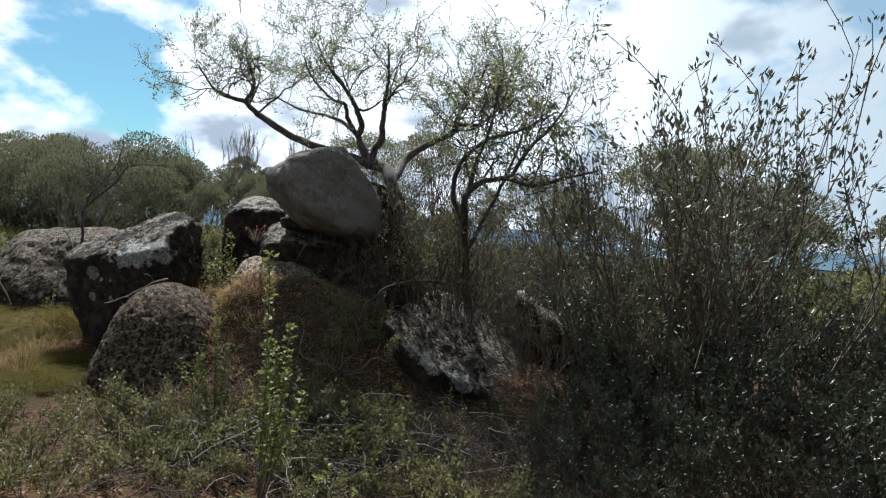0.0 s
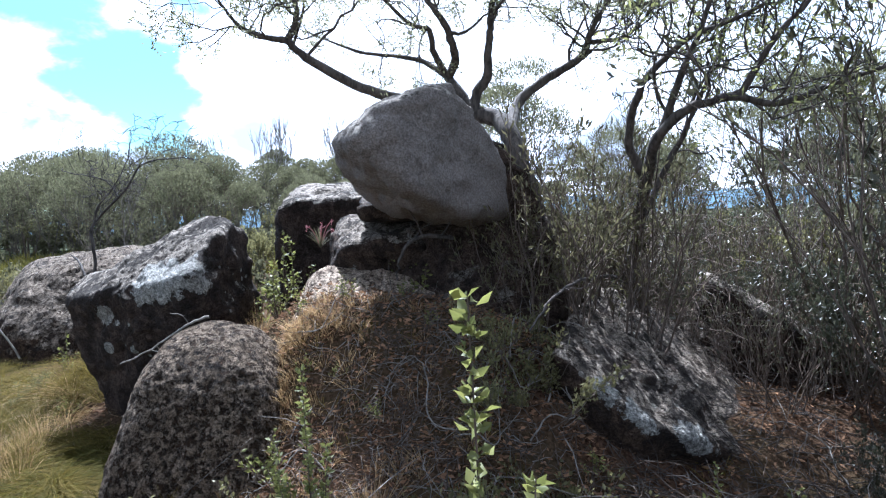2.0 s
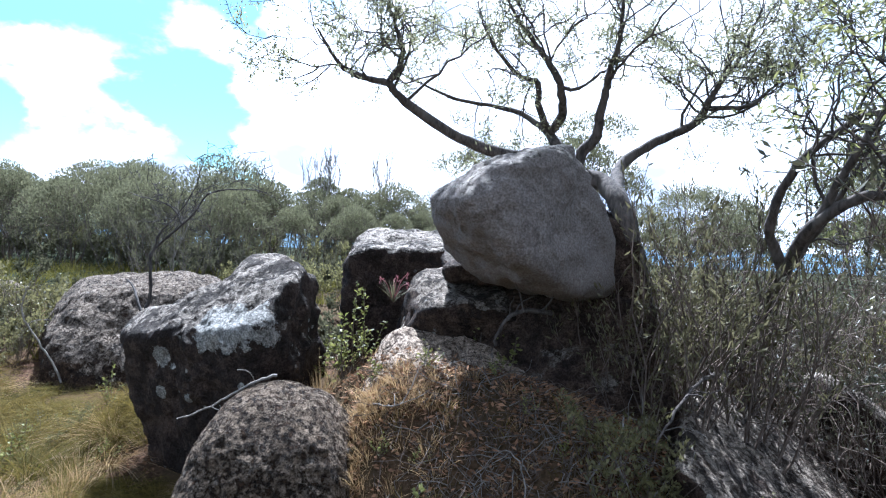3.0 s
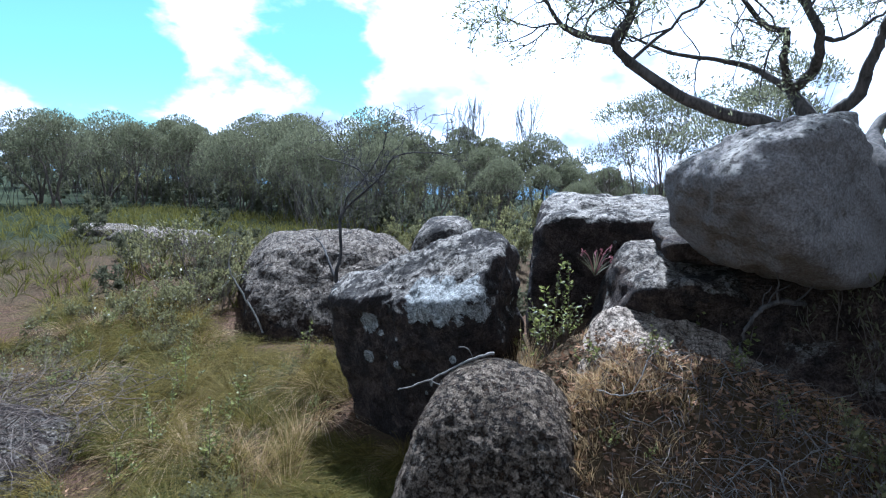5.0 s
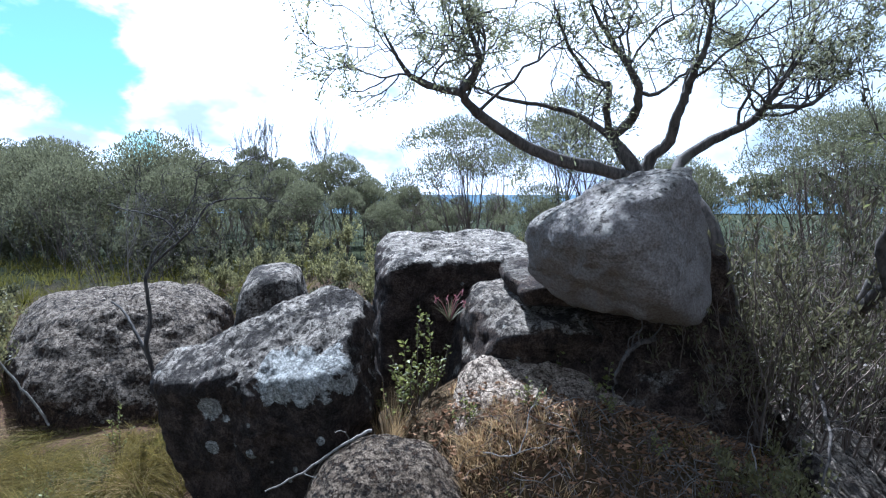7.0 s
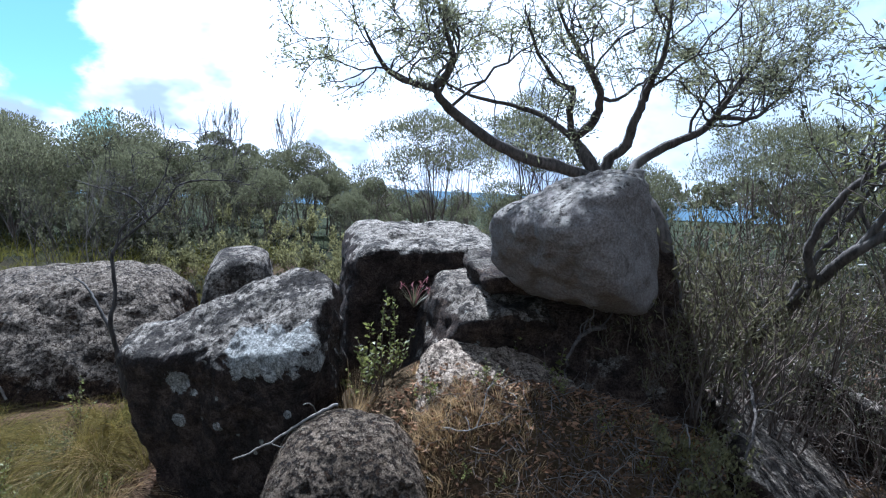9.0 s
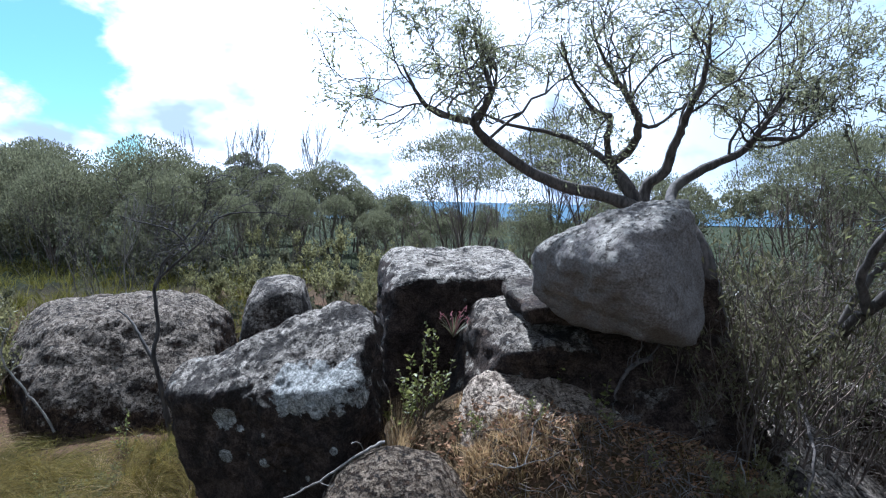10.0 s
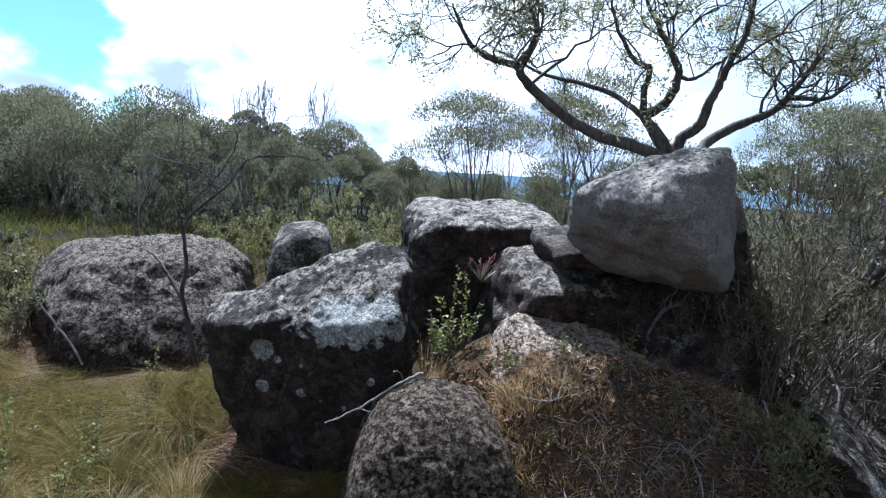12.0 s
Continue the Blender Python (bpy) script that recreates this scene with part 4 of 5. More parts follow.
# undergrowth
under = shrub(63, 1.1, 1.6, 4, 750, 0.1, 0.043, MAT_UNDER_LEAF, "rounded olive undergrowth shrub below the trees", 0.6)
def spread(ob, places, label):
    """Many small bushes far off as one sheet of foliage: (x, y, turn, size) for each."""
    me = next(c for c in ob.children if c.name.startswith("foliage")).data
    v = np.array([p.co[:] for p in me.vertices])
    f = np.array([p.vertices[:] for p in me.polygons])
    geo = Geo()
    for x, y, turn, size in places:
        c, k = math.cos(radians(turn)) * size, math.sin(radians(turn)) * size
        geo.put(np.stack([x + c * v[:, 0] - k * v[:, 1], y + k * v[:, 0] + c * v[:, 1], float(ground_height(x, y)) + size * v[:, 2]], -1), None, f)
    return tagged(part("undergrowth", geo, me.materials[0]), label, "undergrowth", kind="stuff")


hedge = []
for k in range(60):
    x = -27 + 34 * (k % 30) / 30 + rng.uniform(-0.5, 0.5)
    y = (12.6, 14.2)[k // 30] + rng.uniform(-0.7, 1.4)
    if x < -6.0:
        y += min(9.0, 3.0 + (-6.0 - x) * 0.6)
    hedge.append((x, y, rng.uniform(0, 360), rng.uniform(0.5, 0.8) if y < 13.4 else rng.uniform(0.8, 1.4)))
for k in range(34):
    hedge.append((-46 + 46 * k / 34 + rng.uniform(-0.4, 0.4), 30.5 + rng.uniform(-0.8, 1.6), rng.uniform(0, 360), rng.uniform(2.5, 3.0)))
spread(under, hedge, "olive undergrowth in the shade of the woodland")
for x, y, s in [(-8.6, 10.6, 0.6), (-9.6, 9.4, 0.6), (-11.0, 11.2, 0.7), (-8.0, 12.0, 0.6), (-3.75, 10.2, 0.8), (-3.3, 10.6, 0.85), (-5.0, 11.8, 0.7), (-6.6, 12.2, 0.6), (-7.5, 12.8, 0.6), (-2.2, 10.4, 0.7), (-3.6, 9.75, 0.6), (-0.4, 10.0, 0.8), (-13.0, 12.4, 0.7), (-15.0, 14.5, 0.8), (-9.8, 13.4, 0.6), (-12.4, 15.6, 0.8), (-17.0, 16.5, 0.8)]:
    plant(under, x, y, rng.uniform(0, 360), s)

# bare thin trees among the woodland and the dead sapling by the block
def bare_tree(seed, height, name="dead_tree"):
    rng = np.random.default_rng(seed)
    tree = holder(name)
    wood = Geo()
    lines, tips = [], []
    grow(rng, (0, 0, -0.1), (0.05, 0, 1), height * 0.5, 0.026, 3, 0.26, lines, tips, 0.45, 5, 4, 0.55)
    for pts, r0, r1 in lines:
        tube(wood, pts, max(r0, 0.0055), max(r1, 0.0035), 3)
    tagged(part("branchwork", wood, MAT_DEAD, tree), kind="stuff")
    return tagged(tree, "bare thin tree with fine upright twigs", "dead tree", "bare trees")


bare = bare_tree(71, 3.6)
for x, y, s in [(-8.4, 25.0, 1.5), (-7.9, 25.4, 1.4), (-6.3, 27.0, 1.55), (-6.0, 26.4, 1.35), (-8.8, 25.8, 1.4), (-10.2, 25.0, 1.3), (-7.9, 13.5, 0.62)]:
    plant(bare, x, y, rng.uniform(0, 360), s)


def sapling():
    rng = np.random.default_rng(73)
    tree = holder("sapling", (-5.44, 8.75, -0.35))
    spots, base = [], np.array(tree.location)
    wood = Geo()
    limb(wood, spots, [(-5.44, 8.75, -0.35), (-5.51, 8.75, 0.04), (-5.55, 8.75, 0.27), (-5.6, 8.75, 0.5), (-5.57, 8.8, 0.78), (-5.62, 8.86, 1.14), (-5.52, 8.9, 1.31), (-5.22, 8.9, 1.58), (-5.01, 8.9, 1.85), (-4.73, 8.9, 1.92), (-4.4, 8.9, 1.91)], 0.027, 0.005, rng, 14, 0.45, 0.55, 2)
    wood.v = [v - base for v in wood.v]
    part("trunk", wood, MAT_SAPLING, tree)
    wood = Geo()
    limb(wood, spots, [(-5.58, 8.75, 0.38), (-5.77, 8.9, 0.63), (-5.95, 9.1, 0.77), (-6.15, 9.28, 0.84)], 0.018, 0.008, rng, 0)
    wood.v = [v - base for v in wood.v]
    part("branch", wood, MAT_SAPLING, tree)
    wood = Geo()
    limb(wood, spots, [(-5.61, 8.86, 1.14), (-5.55, 8.9, 1.4), (-5.36, 8.9, 1.6), (-5.17, 8.9, 1.89), (-5.09, 8.9, 2.15)], 0.012, 0.004, rng, 6, 0.4, 0.3, 2)
    wood.v = [v - base for v in wood.v]
    part("branch", wood, MAT_SAPLING, tree)
    wood = Geo()
    limb(wood, spots, [(-5.3, 8.9, 1.52), (-5.45, 8.95, 1.7), (-5.75, 9.0, 1.78), (-6.05, 9.1, 1.85)], 0.01, 0.004, rng, 6, 0.35, 0.2, 2)
    wood.v = [v - base for v in wood.v]
    part("branch", wood, MAT_SAPLING, tree)
    return tagged(tree, "leafless grey sapling beside the block boulder", "sapling")


sapling()

# dense shrubs on the sunny side
thick = shrub(61, 2.3, 1.7, 11, 1700, 0.085, 0.032, MAT_THICK_LEAF, "tall dense shrub of upright stems and narrow dark leaves")
for x, y, s, a in [(1.55, 5.3, 0.85, 0), (2.3, 4.6, 1.0, 70), (2.4, 5.9, 1.0, 140), (3.3, 5.2, 1.1, 200), (1.9, 7.0, 0.9, 10), (2.9, 7.0, 1.1, 300), (3.6, 4.2, 1.2, 250), (1.35, 4.4, 0.6, 30), (1.75, 3.9, 0.75, 60), (4.2, 6.2, 1.2, 90), (2.6, 3.7, 0.9, 45), (3.4, 8.3, 1.0, 120), (4.6, 8.6, 1.0, 10)]:
    plant(thick, x, y, a, s * 0.72)
for x, y, s, a in [(2.2, 4.1, 0.62, 0), (3.0, 4.4, 0.7, 70), (2.9, 3.5, 0.6, 140), (1.95, 3.3, 0.5, 210), (1.35, 3.7, 0.42, 280), (3.8, 3.4, 0.75, 20), (2.3, 3.0, 0.45, 330), (3.9, 5.2, 0.85, 110), (0.8, 3.9, 0.42, 15), (1.05, 3.4, 0.42, 75), (1.15, 4.3, 0.5, 190), (1.0, 4.9, 0.46, 255), (1.4, 5.3, 0.6, 320), (0.3, 8.0, 0.55, 50), (0.9, 7.9, 0.6, 170), (1.5, 7.4, 0.6, 265), (1.5, 6.4, 0.6, 5), (0.6, 4.4, 0.28, 35), (0.95, 5.4, 0.34, 95), (0.5, 3.7, 0.27, 165), (0.75, 4.9, 0.3, 225), (1.3, 4.9, 0.48, 285), (1.5, 4.7, 0.5, 345)]:
    plant(thick, x, y, a, s)
wand = shrub(65, 3.7, 1.5, 8, 1050, 0.085, 0.026, MAT_SHRUB_LEAF, "tall slender shrub with sprays of upright lance-shaped leaves", 1.2)
for x, y, s, a in [(2.2, 5.6, 1.1, 90), (2.9, 4.9, 0.66, 200), (2.3, 6.8, 0.95, 150), (2.9, 8.4, 0.85, 20), (1.7, 8.9, 0.8, 250), (2.0, 5.9, 1.2, 30), (2.6, 5.7, 1.25, 120), (2.35, 5.4, 1.1, 260), (1.85, 5.5, 0.95, 340), (2.5, 6.2, 1.25, 80), (2.1, 6.9, 1.2, 190), (3.0, 6.8, 1.3, 300)]:
    plant(wand, x, y, a, s * 0.9)
spray = shrub(67, 2.5, 1.3, 10, 950, 0.072, 0.018, MAT_SPRAY_LEAF, "wispy shrub of thin dark stems and sparse narrow leaves", 1.1)
for x, y, s, a in [(-0.72, 6.7, 0.85, 40), (-0.5, 6.85, 1.05, 130), (0.05, 7.2, 1.0, 310), (-0.85, 6.75, 0.6, 80), (-0.3, 6.75, 0.9, 220)]:
    plant(spray, x, y, a, s)
twiggy = shrub(64, 1.7, 1.6, 15, 400, 0.05, 0.014, MAT_SHRUB_LEAF, "tangled grey thicket of dry twigs with few leaves", 0.6, "shrub", MAT_GREY_TWIG)
for x, y, s, a in [(0.5, 8.6, 1.0, 0), (1.2, 8.0, 0.9, 80), (0.2, 9.4, 1.0, 150), (1.3, 9.2, 1.1, 220), (2.2, 8.4, 1.1, 300), (1.0, 7.2, 0.75, 40), (1.6, 6.3, 0.7, 100), (2.6, 9.4, 1.1, 20), (-0.3, 8.8, 0.8, 260), (0.45, 7.75, 0.6, 330), (0.3, 4.35, 0.38, 20), (-0.35, 4.75, 0.36, 140), (0.75, 4.8, 0.45, 200), (0.15, 5.0, 0.3, 70), (-0.1, 3.9, 0.34, 250), (0.9, 3.9, 0.42, 320), (-0.4, 7.5, 0.5, 130), (0.25, 7.9, 0.95, 60), (0.75, 7.95, 1.0, 190), (-0.1, 7.7, 0.8, 270), (1.15, 7.6, 0.95, 350), (-0.35, 8.5, 1.3, 75), (0.1, 8.8, 1.35, 200), (-0.7, 8.75, 1.15, 310), (0.2, 10.2, 1.5, 0), (0.9, 9.8, 1.45, 90), (1.5, 10.4, 1.5, 180), (2.1, 9.6, 1.4, 270), (-0.35, 9.9, 1.3, 45), (1.7, 7.9, 1.1, 15), (2.6, 10.6, 1.5, 60), (-0.6, 4.2, 0.36, 100), (0.5, 3.6, 0.32, 50)]:
    plant(twiggy, x, y, a, s)

# scrub in the foreground
scrub = shrub(62, 0.95, 1.1, 8, 1000, 0.05, 0.026, MAT_DRAB_LEAF, "low twiggy scrub with small drab leaves", 0.55)
for x, y, s, a in [(-3.2, 3.9, 0.6, 30), (-3.65, 4.4, 0.6, 110), (-2.9, 3.5, 0.5, 190), (-4.0, 4.9, 0.55, 250), (-4.2, 4.2, 0.6, 310), (-3.5, 5.0, 0.4, 65), (-2.6, 3.1, 0.5, 145), (-1.6, 4.5, 0.9, 0), (-1.0, 4.9, 0.75, 160), (-2.6, 4.5, 0.6, 230), (-1.2, 6.0, 0.7, 190), (-2.0, 3.9, 0.6, 120), (-1.2, 3.5, 0.55, 270),
                   (-8.5, 8.5, 0.8, 10), (-9.3, 7.4, 0.9, 100), (-7.4, 7.9, 0.6, 50), (-6.6, 6.2, 0.45, 150), (-5.9, 5.2, 0.45, 20), (-7.9, 7.0, 0.7, 60), (-5.7, 7.6, 0.5, 0), (-6.9, 7.2, 0.5, 210), (-5.2, 5.9, 0.5, 300), (-8.2, 9.6, 0.8, 30), (-5.5, 6.5, 0.35, 90), (-7.65, 8.6, 0.7, 130), (-7.95, 9.3, 0.8, 220), (-7.4, 8.1, 0.55, 310), (-8.3, 8.9, 0.8, 0), (-8.6, 10.4, 1.3, 20), (-9.3, 11.4, 1.4, 140), (-8.2, 10.9, 1.2, 250), (-9.9, 10.8, 1.3, 80), (-7.9, 9.9, 1.0, 320)]:
    plant(scrub, x, y, a, s)
for k in range(46):
    x, y = rng.uniform(-3.3, 0.5), rng.uniform(3.5, 6.0)
    if (x > -0.75 and y > 3.9) or (x < -1.3 and y > 5.2):
        continue
    plant(scrub, x, y, rng.uniform(0, 360), rng.uniform(0.35, 0.75))
for x, y, s in [(-8.4, 10.2, 0.75), (-9.1, 11.0, 0.8), (-7.7, 9.4, 0.55), (0.85, 6.6, 0.75), (1.05, 7.0, 0.8), (0.75, 7.4, 0.7), (1.3, 6.6, 0.8)]:
    plant(twiggy, x, y, rng.uniform(0, 360), s)


def sprig(seed, height, stems=3, leaf=0.045, wide=0.026, gap=0.02, mat=None):
    """A young leafy plant: upright stems with broad leaves all along."""
    rng = np.random.default_rng(seed)
    herb = holder("seedling")
    wood, crown = Geo(), Geo()
    for k in range(stems):
        a = rng.uniform(0, 2 * np.pi)
        h = height * (1.0 if k == 0 else rng.uniform(0.4, 0.8))
        out = np.array([math.cos(a), math.sin(a), 0]) * (0.03 if k == 0 else rng.uniform(0.08, 0.22))
        line = smooth_line([(0, 0, -0.05), out * 0.5 + np.array([0, 0, h * 0.45]), out * 1.1 + np.array([0, 0, h])] + rng.normal(0, 0.012, (3, 3)), 5)
        tube(wood, line, 0.006, 0.002, 4)
        m = int(h / gap)
        u = rng.uniform(0.3, 1.0, m) ** 0.8
        along = np.linspace(0, 1, len(line))
        at = np.stack([np.interp(u, along, np.asarray(line)[:, c]) for c in range(3)], -1) + rng.normal(0, 0.008, (m, 3))
        t = rng.uniform(0, 2 * np.pi, m)
        leaves(crown, at, np.stack([np.cos(t), np.sin(t), rng.uniform(0.0, 0.9, m)], -1), leaf, wide, rng, 0.3)
    tagged(part("stalk", wood, MAT_TWIG, herb), kind="stuff")
    tagged(part("foliage", crown, mat or MAT_GREEN_LEAF, herb), kind="stuff")
    return tagged(herb, "young shoot with fresh yellow-green leaves", "seedling", "leafy shoots")


shoot_a, shoot_b, shoot_c = sprig(81, 1.6, 7, 0.042, 0.025, 0.0085), sprig(82, 0.8, 5), sprig(83, 0.42, 7)
for kind, x, y, s, a in [(shoot_a, -1.42, 3.4, 1.0, 0), (shoot_b, -1.4, 4.2, 1.0, 40), (shoot_b, -1.0, 4.15, 0.8, 200), (shoot_b, -1.75, 4.3, 0.9, 120), (shoot_b, -0.75, 3.7, 0.7, 300), (shoot_c, -1.0, 3.4, 1.0, 0),
                         (shoot_c, -0.55, 4.6, 1.2, 80), (shoot_c, -1.9, 4.9, 1.0, 10), (shoot_a, -2.15, 4.7, 0.75, 90), (shoot_b, -2.4, 5.0, 0.9, 60), (shoot_c, -2.6, 5.6, 1.0, 130), (shoot_c, -2.95, 6.1, 0.8, 30),
                         (shoot_b, -3.04, 7.45, 1.05, 0), (shoot_b, -2.94, 7.4, 0.85, 90), (shoot_c, -3.05, 7.3, 1.1, 70), (shoot_c, -3.2, 7.65, 1.2, 170), (shoot_c, -2.75, 6.75, 0.6, 240), (shoot_c, -2.35, 6.6, 0.6, 310), (shoot_c, -3.75, 8.7, 1.3, 0),
                         (shoot_c, -5.3, 6.2, 0.9, 20), (shoot_c, -5.6, 7.0, 0.8, 100), (shoot_b, -0.2, 5.1, 0.6, 45), (shoot_c, 0.3, 5.2, 0.9, 15), (shoot_b, -3.4, 4.9, 0.5, 80), (shoot_c, -2.0, 7.1, 1.0, 0), (shoot_c, -1.7, 6.9, 1.0, 60), (shoot_c, -2.3, 6.1, 0.35, 20), (shoot_c, -2.0, 5.85, 0.45, 110), (shoot_c, -2.55, 6.2, 0.4, 200), (shoot_c, -1.7, 6.2, 0.45, 290), (shoot_c, -1.45, 6.0, 0.4, 15), (shoot_c, -1.85, 6.45, 0.4, 75), (shoot_c, -1.2, 5.8, 0.5, 170), (shoot_c, -0.75, 5.5, 0.5, 250)]:
    plant(kind, x, y, a, s)


for k in range(34):
    x, y = rng.uniform(-8.5, -4.9), rng.uniform(4.8, 8.4)
    plant((shoot_c, shoot_b)[k % 4 == 0], x, y, rng.uniform(0, 360), rng.uniform(0.5, 0.9))


# pink-flowered bromeliad on the wedge
def bromeliad():
    rng = np.random.default_rng(91)
    herb = holder("bromeliad", (-2.76, 7.78, 0.93))
    blade = Geo()
    blades(blade, np.zeros((1, 3)), np.array([[0.55, 0, 1.0]]), 0.34, 0.011, rng, 0.35, 4)
    first = part("leaf", blade, MAT_BROM, herb)
    first.matrix_basis = pose(0, 0, 0)
    for k in range(1, 26):
        ob = new("leaf", first.data)
        ob.parent = herb
        ob.matrix_basis = pose(0, 0, 0, 0, rng.uniform(-25, 15), k * 137.5) @ Matrix.Scale(rng.uniform(0.7, 1.25), 4)
    for k in range(5):
        g = Geo()
        a = k * 1.7
        top = np.array([math.cos(a) * 0.12, math.sin(a) * 0.09, 0.17 + 0.02 * k])
        line = smooth_line([(0, 0, 0), top * 0.5 + np.array([0, 0, 0.05]), top], 4)
        tube(g, line, 0.004, 0.003, 5)
        leaves(g, np.repeat(top[None], 9, 0) - rng.uniform(0, 0.06, (9, 1)) * np.array([0, 0, 1.0]), rng.normal(0, 0.4, (9, 3)) + np.array([0, 0, 0.8]), 0.034, 0.01, rng)
        part("flower_spike", g, MAT_PINK, herb, "pink flower spike")
    return tagged(herb, "bromeliad with thin arching leaves and pink flower spikes", "bromeliad")


bromeliad()


# dead wood
def stick(name, points, r0, r1, label, twigs=0, seed=0, mat=None):
    rng = np.random.default_rng(seed)
    geo, spots = Geo(), []
    limb(geo, spots, points, r0, r1, rng, twigs, 0.3, 0.3, 0)
    base = np.array(points[0], dtype=float)
    geo.v = [v - base for v in geo.v]
    ob = part(name, geo, mat or MAT_DEAD)
    ob.location = base
    return tagged(ob, label, "dead branch", "fallen sticks")


stick("dead_branch", [(-3.94, 6.35, 0.26), (-3.85, 6.38, 0.29), (-3.73, 6.4, 0.35), (-3.57, 6.43, 0.45), (-3.43, 6.45, 0.53), (-3.33, 6.5, 0.56)], 0.005, 0.010, "bleached dead stick leaning on the dome boulder", 2, 1)
stick("dead_branch", [(-6.6, 8.85, -0.3), (-6.69, 8.85, -0.12), (-6.84, 8.8, 0.15), (-6.99, 8.75, 0.44), (-6.97, 8.75, 0.67), (-6.9, 8.75, 0.8)], 0.013, 0.007, "bent white dead branch leaning on the broad boulder", 3, 2)
stick("root", [(-1.9, 6.33, 0.8), (-1.88, 6.35, 0.93), (-1.82, 6.36, 1.03), (-1.75, 6.4, 1.08), (-1.64, 6.5, 1.09), (-1.5, 6.7, 1.05)], 0.008, 0.018, "exposed grey root under the perched boulder", 4, 3, MAT_BARK)
stick("root", [(-1.05, 5.7, 0.55), (-0.9, 5.85, 0.7), (-0.75, 6.1, 0.74), (-0.5, 6.5, 0.74), (-0.2, 7.0, 0.66)], 0.006, 0.014, "grey root creeping over the slab from the forked tree", 5, 5, MAT_BARK)
for k, (x, y, a, l) in enumerate([(-1.5, 5.7, 2.5, 0.7), (-1.0, 5.6, 1.0, 0.6), (-2.3, 5.7, 3.4, 0.7), (-0.6, 4.6, 0.3, 0.7), (-1.6, 3.8, 2.9, 0.8), (-2.4, 4.2, 3.9, 0.8), (0.6, 5.1, 0.9, 0.9), (0.9, 5.6, 2.0, 0.8), (-2.7, 6.4, 0.0, 0.6), (-0.3, 3.9, 5.0, 0.7), (-2.0, 3.9, 0.2, 0.9), (-1.4, 4.1, 0.1, 0.8), (-1.8, 4.4, 5.9, 0.8), (-0.9, 3.6, 3.3, 0.7), (-2.3, 3.7, 0.9, 0.7), (0.9, 4.9, 2.6, 0.9), (1.1, 5.4, 3.6, 0.8), (-1.2, 6.1, 0.6, 0.6), (-0.95, 5.9, 0.2, 0.5), (-1.35, 5.9, 0.0, 0.6), (-1.5, 5.6, 0.4, 0.5)]):
    d = np.array([math.cos(a), math.sin(a)])
    pts = []
    for u, lift in ((0, 0.02), (0.3, 0.14), (0.55, 0.12), (0.8, 0.2), (1.0, 0.16)):
        q = np.array([x, y]) + d * l * 0.75 * u + np.array([-d[1], d[0]]) * 0.1 * math.sin(7 * u + k)
        pts.append((q[0], q[1], float(ground_height(*q)) + 0.7 * lift))
    stick("dead_branch", pts, 0.006, 0.002, "crooked dry twig lying on the slope", 4, 30 + k)


# ---- loose cover ----
def brush(seed, count, cx, cy, sx, sy, length, mat, label, height=0.25):
    """A tangle of thin dry twigs close to the ground."""
    rng = np.random.default_rng(seed)
    geo = Geo()
    for _ in range(count):
        x, y = rng.normal(cx, sx), rng.normal(cy, sy)
        a, l = rng.uniform(0, 2 * np.pi), length * rng.uniform(0.4, 1.2)
        d = np.array([math.cos(a), math.sin(a), rng.uniform(-0.1, 0.7)])
        p = np.array([x, y, float(ground_height(x, y)) + rng.uniform(0, height) ** 1.5])
        pts = [p]
        for _ in range(3):
            d = unit(d + rng.normal(0, 0.3, 3) - np.array([0, 0, 0.15]))
            p = p + d * l / 3
            p[2] = max(p[2], float(ground_height(p[0], p[1])) + 0.01)
            pts.append(p)
        tube(geo, pts, rng.uniform(0.002, 0.005), 0.0015, 3)
    return tagged(part("dry_twigs", geo, mat), label, "dry brush", kind="stuff")


brush(1, 420, -1.5, 5.65, 0.75, 0.5, 0.35, MAT_GREY_TWIG, "tangle of brown dry twigs on the shaded slope", 0.15)
brush(10, 1300, -1.7, 5.95, 0.65, 0.4, 0.22, MAT_TWIG, "short brown twigs strewn over the slope", 0.06)
brush(11, 260, -1.9, 5.95, 0.6, 0.4, 0.24, MAT_DEAD, "short bleached twigs strewn over the slope", 0.08)
brush(2, 90, -1.8, 5.6, 0.8, 0.6, 0.4, MAT_DEAD, "bleached dry twigs on the slope", 0.12)
brush(3, 500, -1.4, 4.3, 0.8, 0.5, 0.4, MAT_TWIG, "dry twigs among the foreground scrub")
brush(9, 650, 0.25, 7.35, 0.55, 0.4, 0.5, MAT_GREY_TWIG, "crooked dead branches hanging among the shrubs", 1.4)
brush(4, 500, 1.0, 6.3, 0.7, 1.2, 0.5, MAT_BARK, "grey dead twigs under the shrubs")
brush(6, 1500, 0.2, 4.7, 0.75, 0.65, 0.45, MAT_BARK, "brown twigs on the shaded soil below the slab", 0.12)
brush(8, 450, -1.6, 4.4, 0.8, 0.5, 0.5, MAT_DEAD, "pale dry twigs among the foreground scrub", 0.5)
brush(5, 900, -6.95, 5.9, 0.35, 0.4, 0.5, MAT_TWIG, "heap of grey dry twigs lying over the low rock", 0.6)


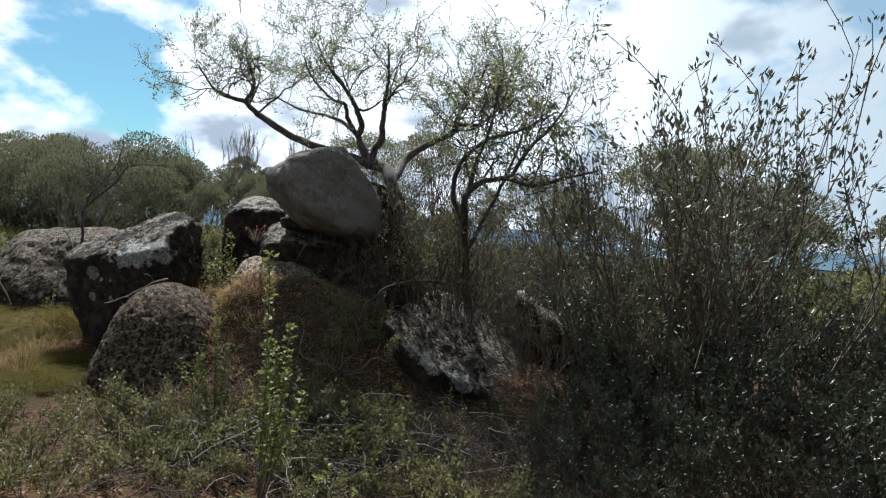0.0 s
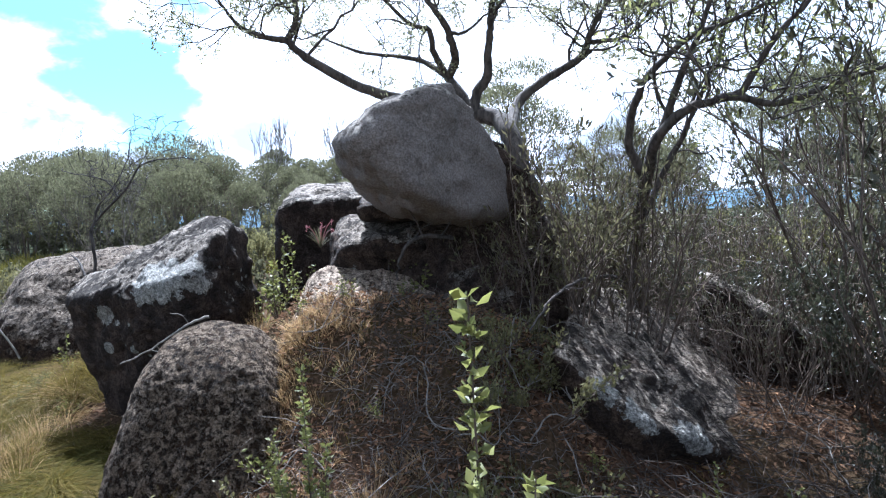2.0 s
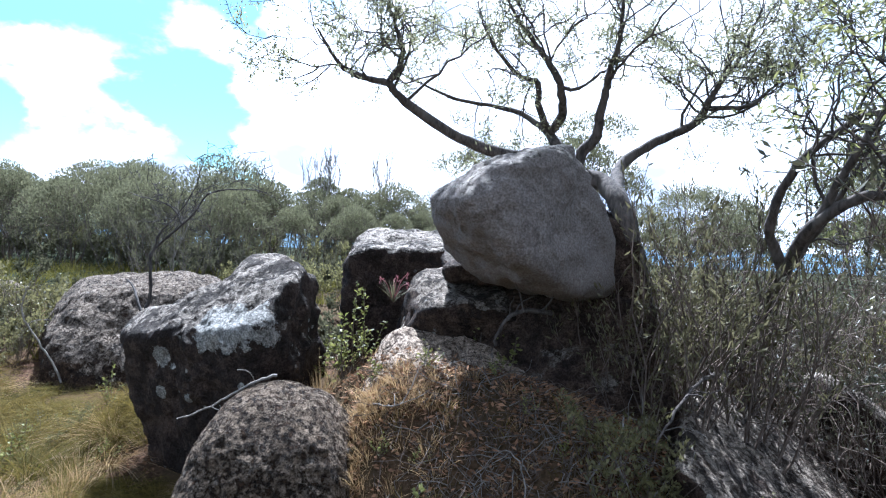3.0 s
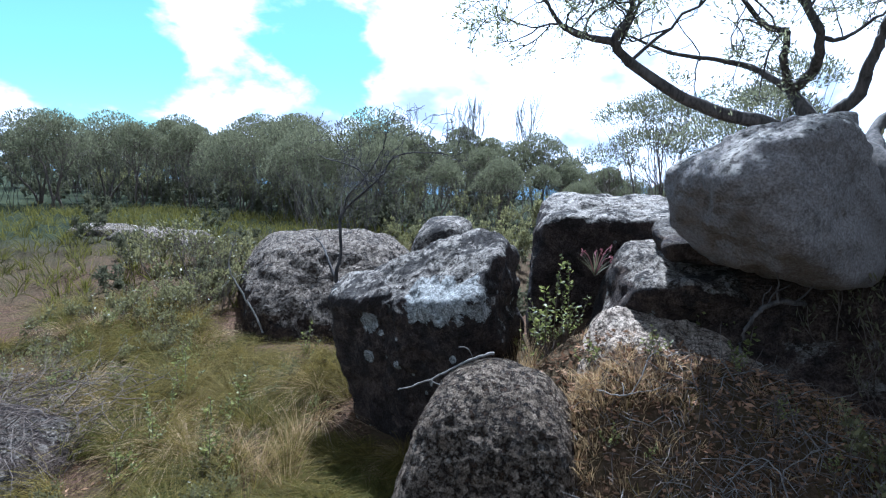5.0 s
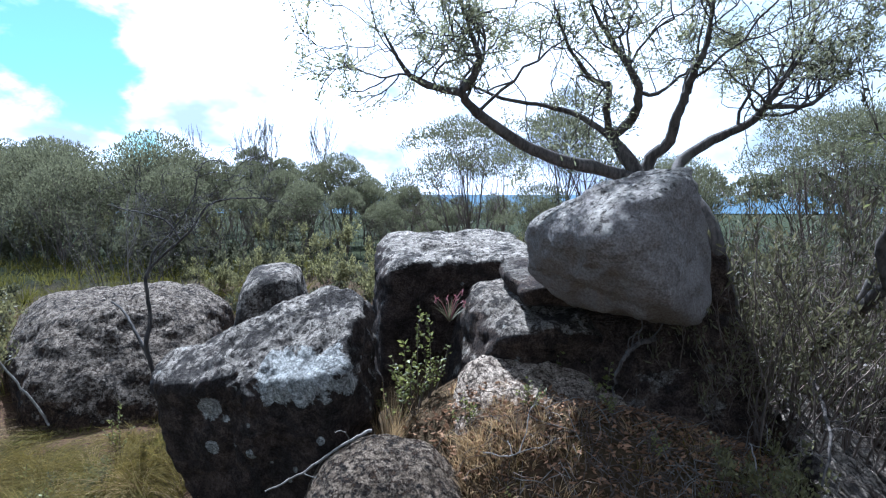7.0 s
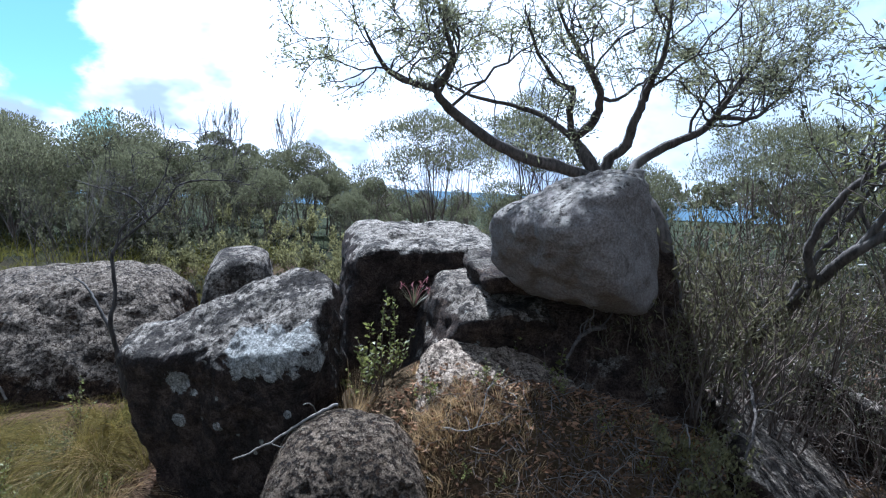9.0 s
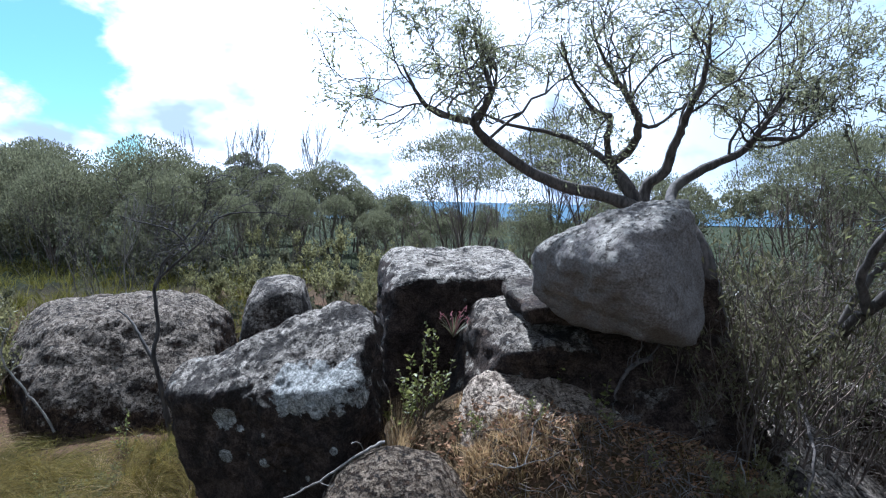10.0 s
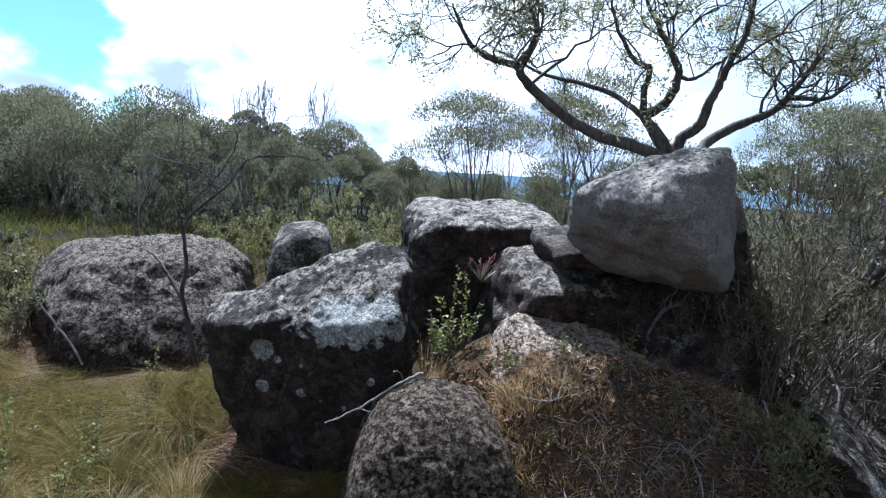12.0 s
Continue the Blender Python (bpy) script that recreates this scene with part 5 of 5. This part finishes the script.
def litter(seed, count, area, mat, label):
    rng = np.random.default_rng(seed)
    geo = Geo()
    x, y = rng.uniform(area[0], area[1], count), rng.uniform(area[2], area[3], count)
    at = np.stack([x, y, ground_height(x, y) + 0.012], -1)
    way = rng.normal(0, 1, (count, 3)) * np.array([1, 1, 0.25])
    leaves(geo, at, way, 0.05, 0.02, rng)
    return tagged(part("leaf_litter", geo, mat), label, "leaf litter", kind="stuff")


litter(1, 6500, (-3.2, 1.5, 2.6, 7.2), MAT_LITTER, "fallen brown leaves on the soil")
litter(3, 7000, (-3.0, -0.6, 5.0, 7.0), MAT_LITTER, "orange-brown litter on the lit slope")
litter(2, 5000, (-9, -4.4, 3.5, 8.5), MAT_LITTER, "fallen leaves between grass tufts")


# ---- grass ----
def grass(name, tufts, mat, label, count=34, length=0.42, width=0.007, seed=0, bend=0.55, sway=0.0, foot=0.07):
    rng = np.random.default_rng(seed)
    geo = Geo()
    for x, y, s in tufts:
        a, r = rng.uniform(0, 2 * np.pi, count), np.sqrt(rng.uniform(size=count)) * foot * s
        side = rng.uniform(0, 2 * np.pi)
        px, py = x + np.cos(a) * r, y + np.sin(a) * r
        at = np.stack([px, py, ground_height(px, py) - 0.02], -1)
        tilt = rng.uniform(0.05, 0.8, count)
        way = np.stack([np.cos(a) * tilt + sway * math.cos(side), np.sin(a) * tilt + sway * math.sin(side), np.ones(count)], -1)
        blades(geo, at, way, length * s, width, rng, bend)
    return tagged(part(name, geo, mat), label, "grass", kind="stuff")


def clear_of_rocks(t):
    x, y = t[0], t[1]
    return not (x > -5.15 and y > 6.9) and not (-7.6 < x < -4.9 and 8.9 < y < 10.6) and not ((x + 6.75) ** 2 + (y - 5.6) ** 2 < 0.25)


rng = np.random.default_rng(9)
field = [t for t in [(rng.uniform(-9.5, -4.3), rng.uniform(4.2, 9.3), rng.uniform(0.7, 1.35)) for _ in range(250)] if clear_of_rocks(t)]
field += [(rng.uniform(-4.85, -3.9), rng.uniform(5.7, 6.9), rng.uniform(0.45, 0.8)) for _ in range(52)]
rng.shuffle(field)
grass("grass", field[:105], MAT_MEADOW, "yellow-green tussock grass beside the rocks", 210, 0.55, 0.004, 1, 1.1, 0.55, 0.045)
grass("grass", field[105:245], MAT_GRASS, "olive tussock grass beside the rocks", 185, 0.6, 0.004, 14, 1.15, 0.6, 0.045)
grass("grass", field[245:], MAT_STRAW, "straw-coloured tussock grass beside the rocks", 130, 0.46, 0.0035, 4, 1.0, 0.5, 0.05)
lawn = [t for t in [(rng.uniform(-9.5, -4.3), rng.uniform(4.2, 9.3), rng.uniform(0.4, 0.7)) for _ in range(230)] if clear_of_rocks(t)]
grass("grass", lawn, MAT_MEADOW, "short dull grass between the tussocks", 26, 0.3, 0.005, 15, 0.6, 0.2, 0.12)
far_field = [t for t in [(rng.uniform(-19, -3.5), rng.uniform(9.0, 20), rng.uniform(0.8, 1.5)) for _ in range(1250)] if clear_of_rocks(t)]
grass("grass", far_field, MAT_MEADOW, "green grass of the clearing before the trees", 14, 0.4, 0.016, 2)
slope = [(rng.normal(-2.68, 0.22), rng.normal(6.35, 0.25), rng.uniform(0.3, 0.7)) for _ in range(130)] + [(rng.uniform(-3.0, -1.3), rng.uniform(4.9, 6.5), rng.uniform(0.3, 0.7)) for _ in range(70)]
grass("grass", slope, MAT_STRAW, "dry straw-coloured grass on the slope between rocks", 34, 0.3, 0.005, 3)
patchy = [(rng.uniform(-3.6, 0.3), rng.uniform(3.4, 6.3), rng.uniform(0.4, 0.9)) for _ in range(110)]
grass("grass", patchy, MAT_GRASS, "thin grass among the foreground scrub", 18, 0.35, 0.005, 5)
tussocks = [(rng.uniform(-7.0, -4.95), rng.uniform(6.2, 8.3), rng.uniform(0.7, 1.2)) for _ in range(55)] + [(rng.uniform(-8.6, -6.6), rng.uniform(7.6, 9.3), rng.uniform(0.7, 1.1)) for _ in range(22)]
grass("grass", tussocks[:9], MAT_STRAW, "tall golden tussock grass by the block boulder", 150, 0.58, 0.004, 9, 1.0, 0.5, 0.06)
grass("grass", tussocks[9:], MAT_GRASS, "tall arching tussock grass by the block boulder", 160, 0.62, 0.0045, 8, 1.0, 0.5, 0.06)
tall = [(-5.0, 6.95, 1.2), (-4.9, 6.6, 1.0), (-4.75, 6.3, 1.0), (-4.95, 6.75, 0.8), (-5.1, 6.5, 1.1), (-3.25, 7.3, 1.3), (-3.35, 7.2, 1.1), (-3.2, 7.15, 1.0), (-2.2, 4.6, 1.5), (-2.35, 4.75, 1.3), (-2.0, 5.3, 1.1)]
grass("grass", tall, MAT_STRAW, "upright dry grass clumps by the block boulder", 90, 0.4, 0.004, 6, 0.25)

# distant water
geo = Geo()
geo.put([(-4000, 1100, -44.5), (4000, 1100, -44.5), (4000, 4200, -44.5), (-4000, 4200, -44.5)], [(0, 1, 2, 3)])
mat, n, p = material("distant_water")
finish(n, n.mix(n.noise(p, 0.004), (0.05, 0.085, 0.12), (0.08, 0.125, 0.165)), 0.9, specular=0.02)
tagged(part("water", geo, mat), "blue water far off at the skyline", "water", kind="structure")
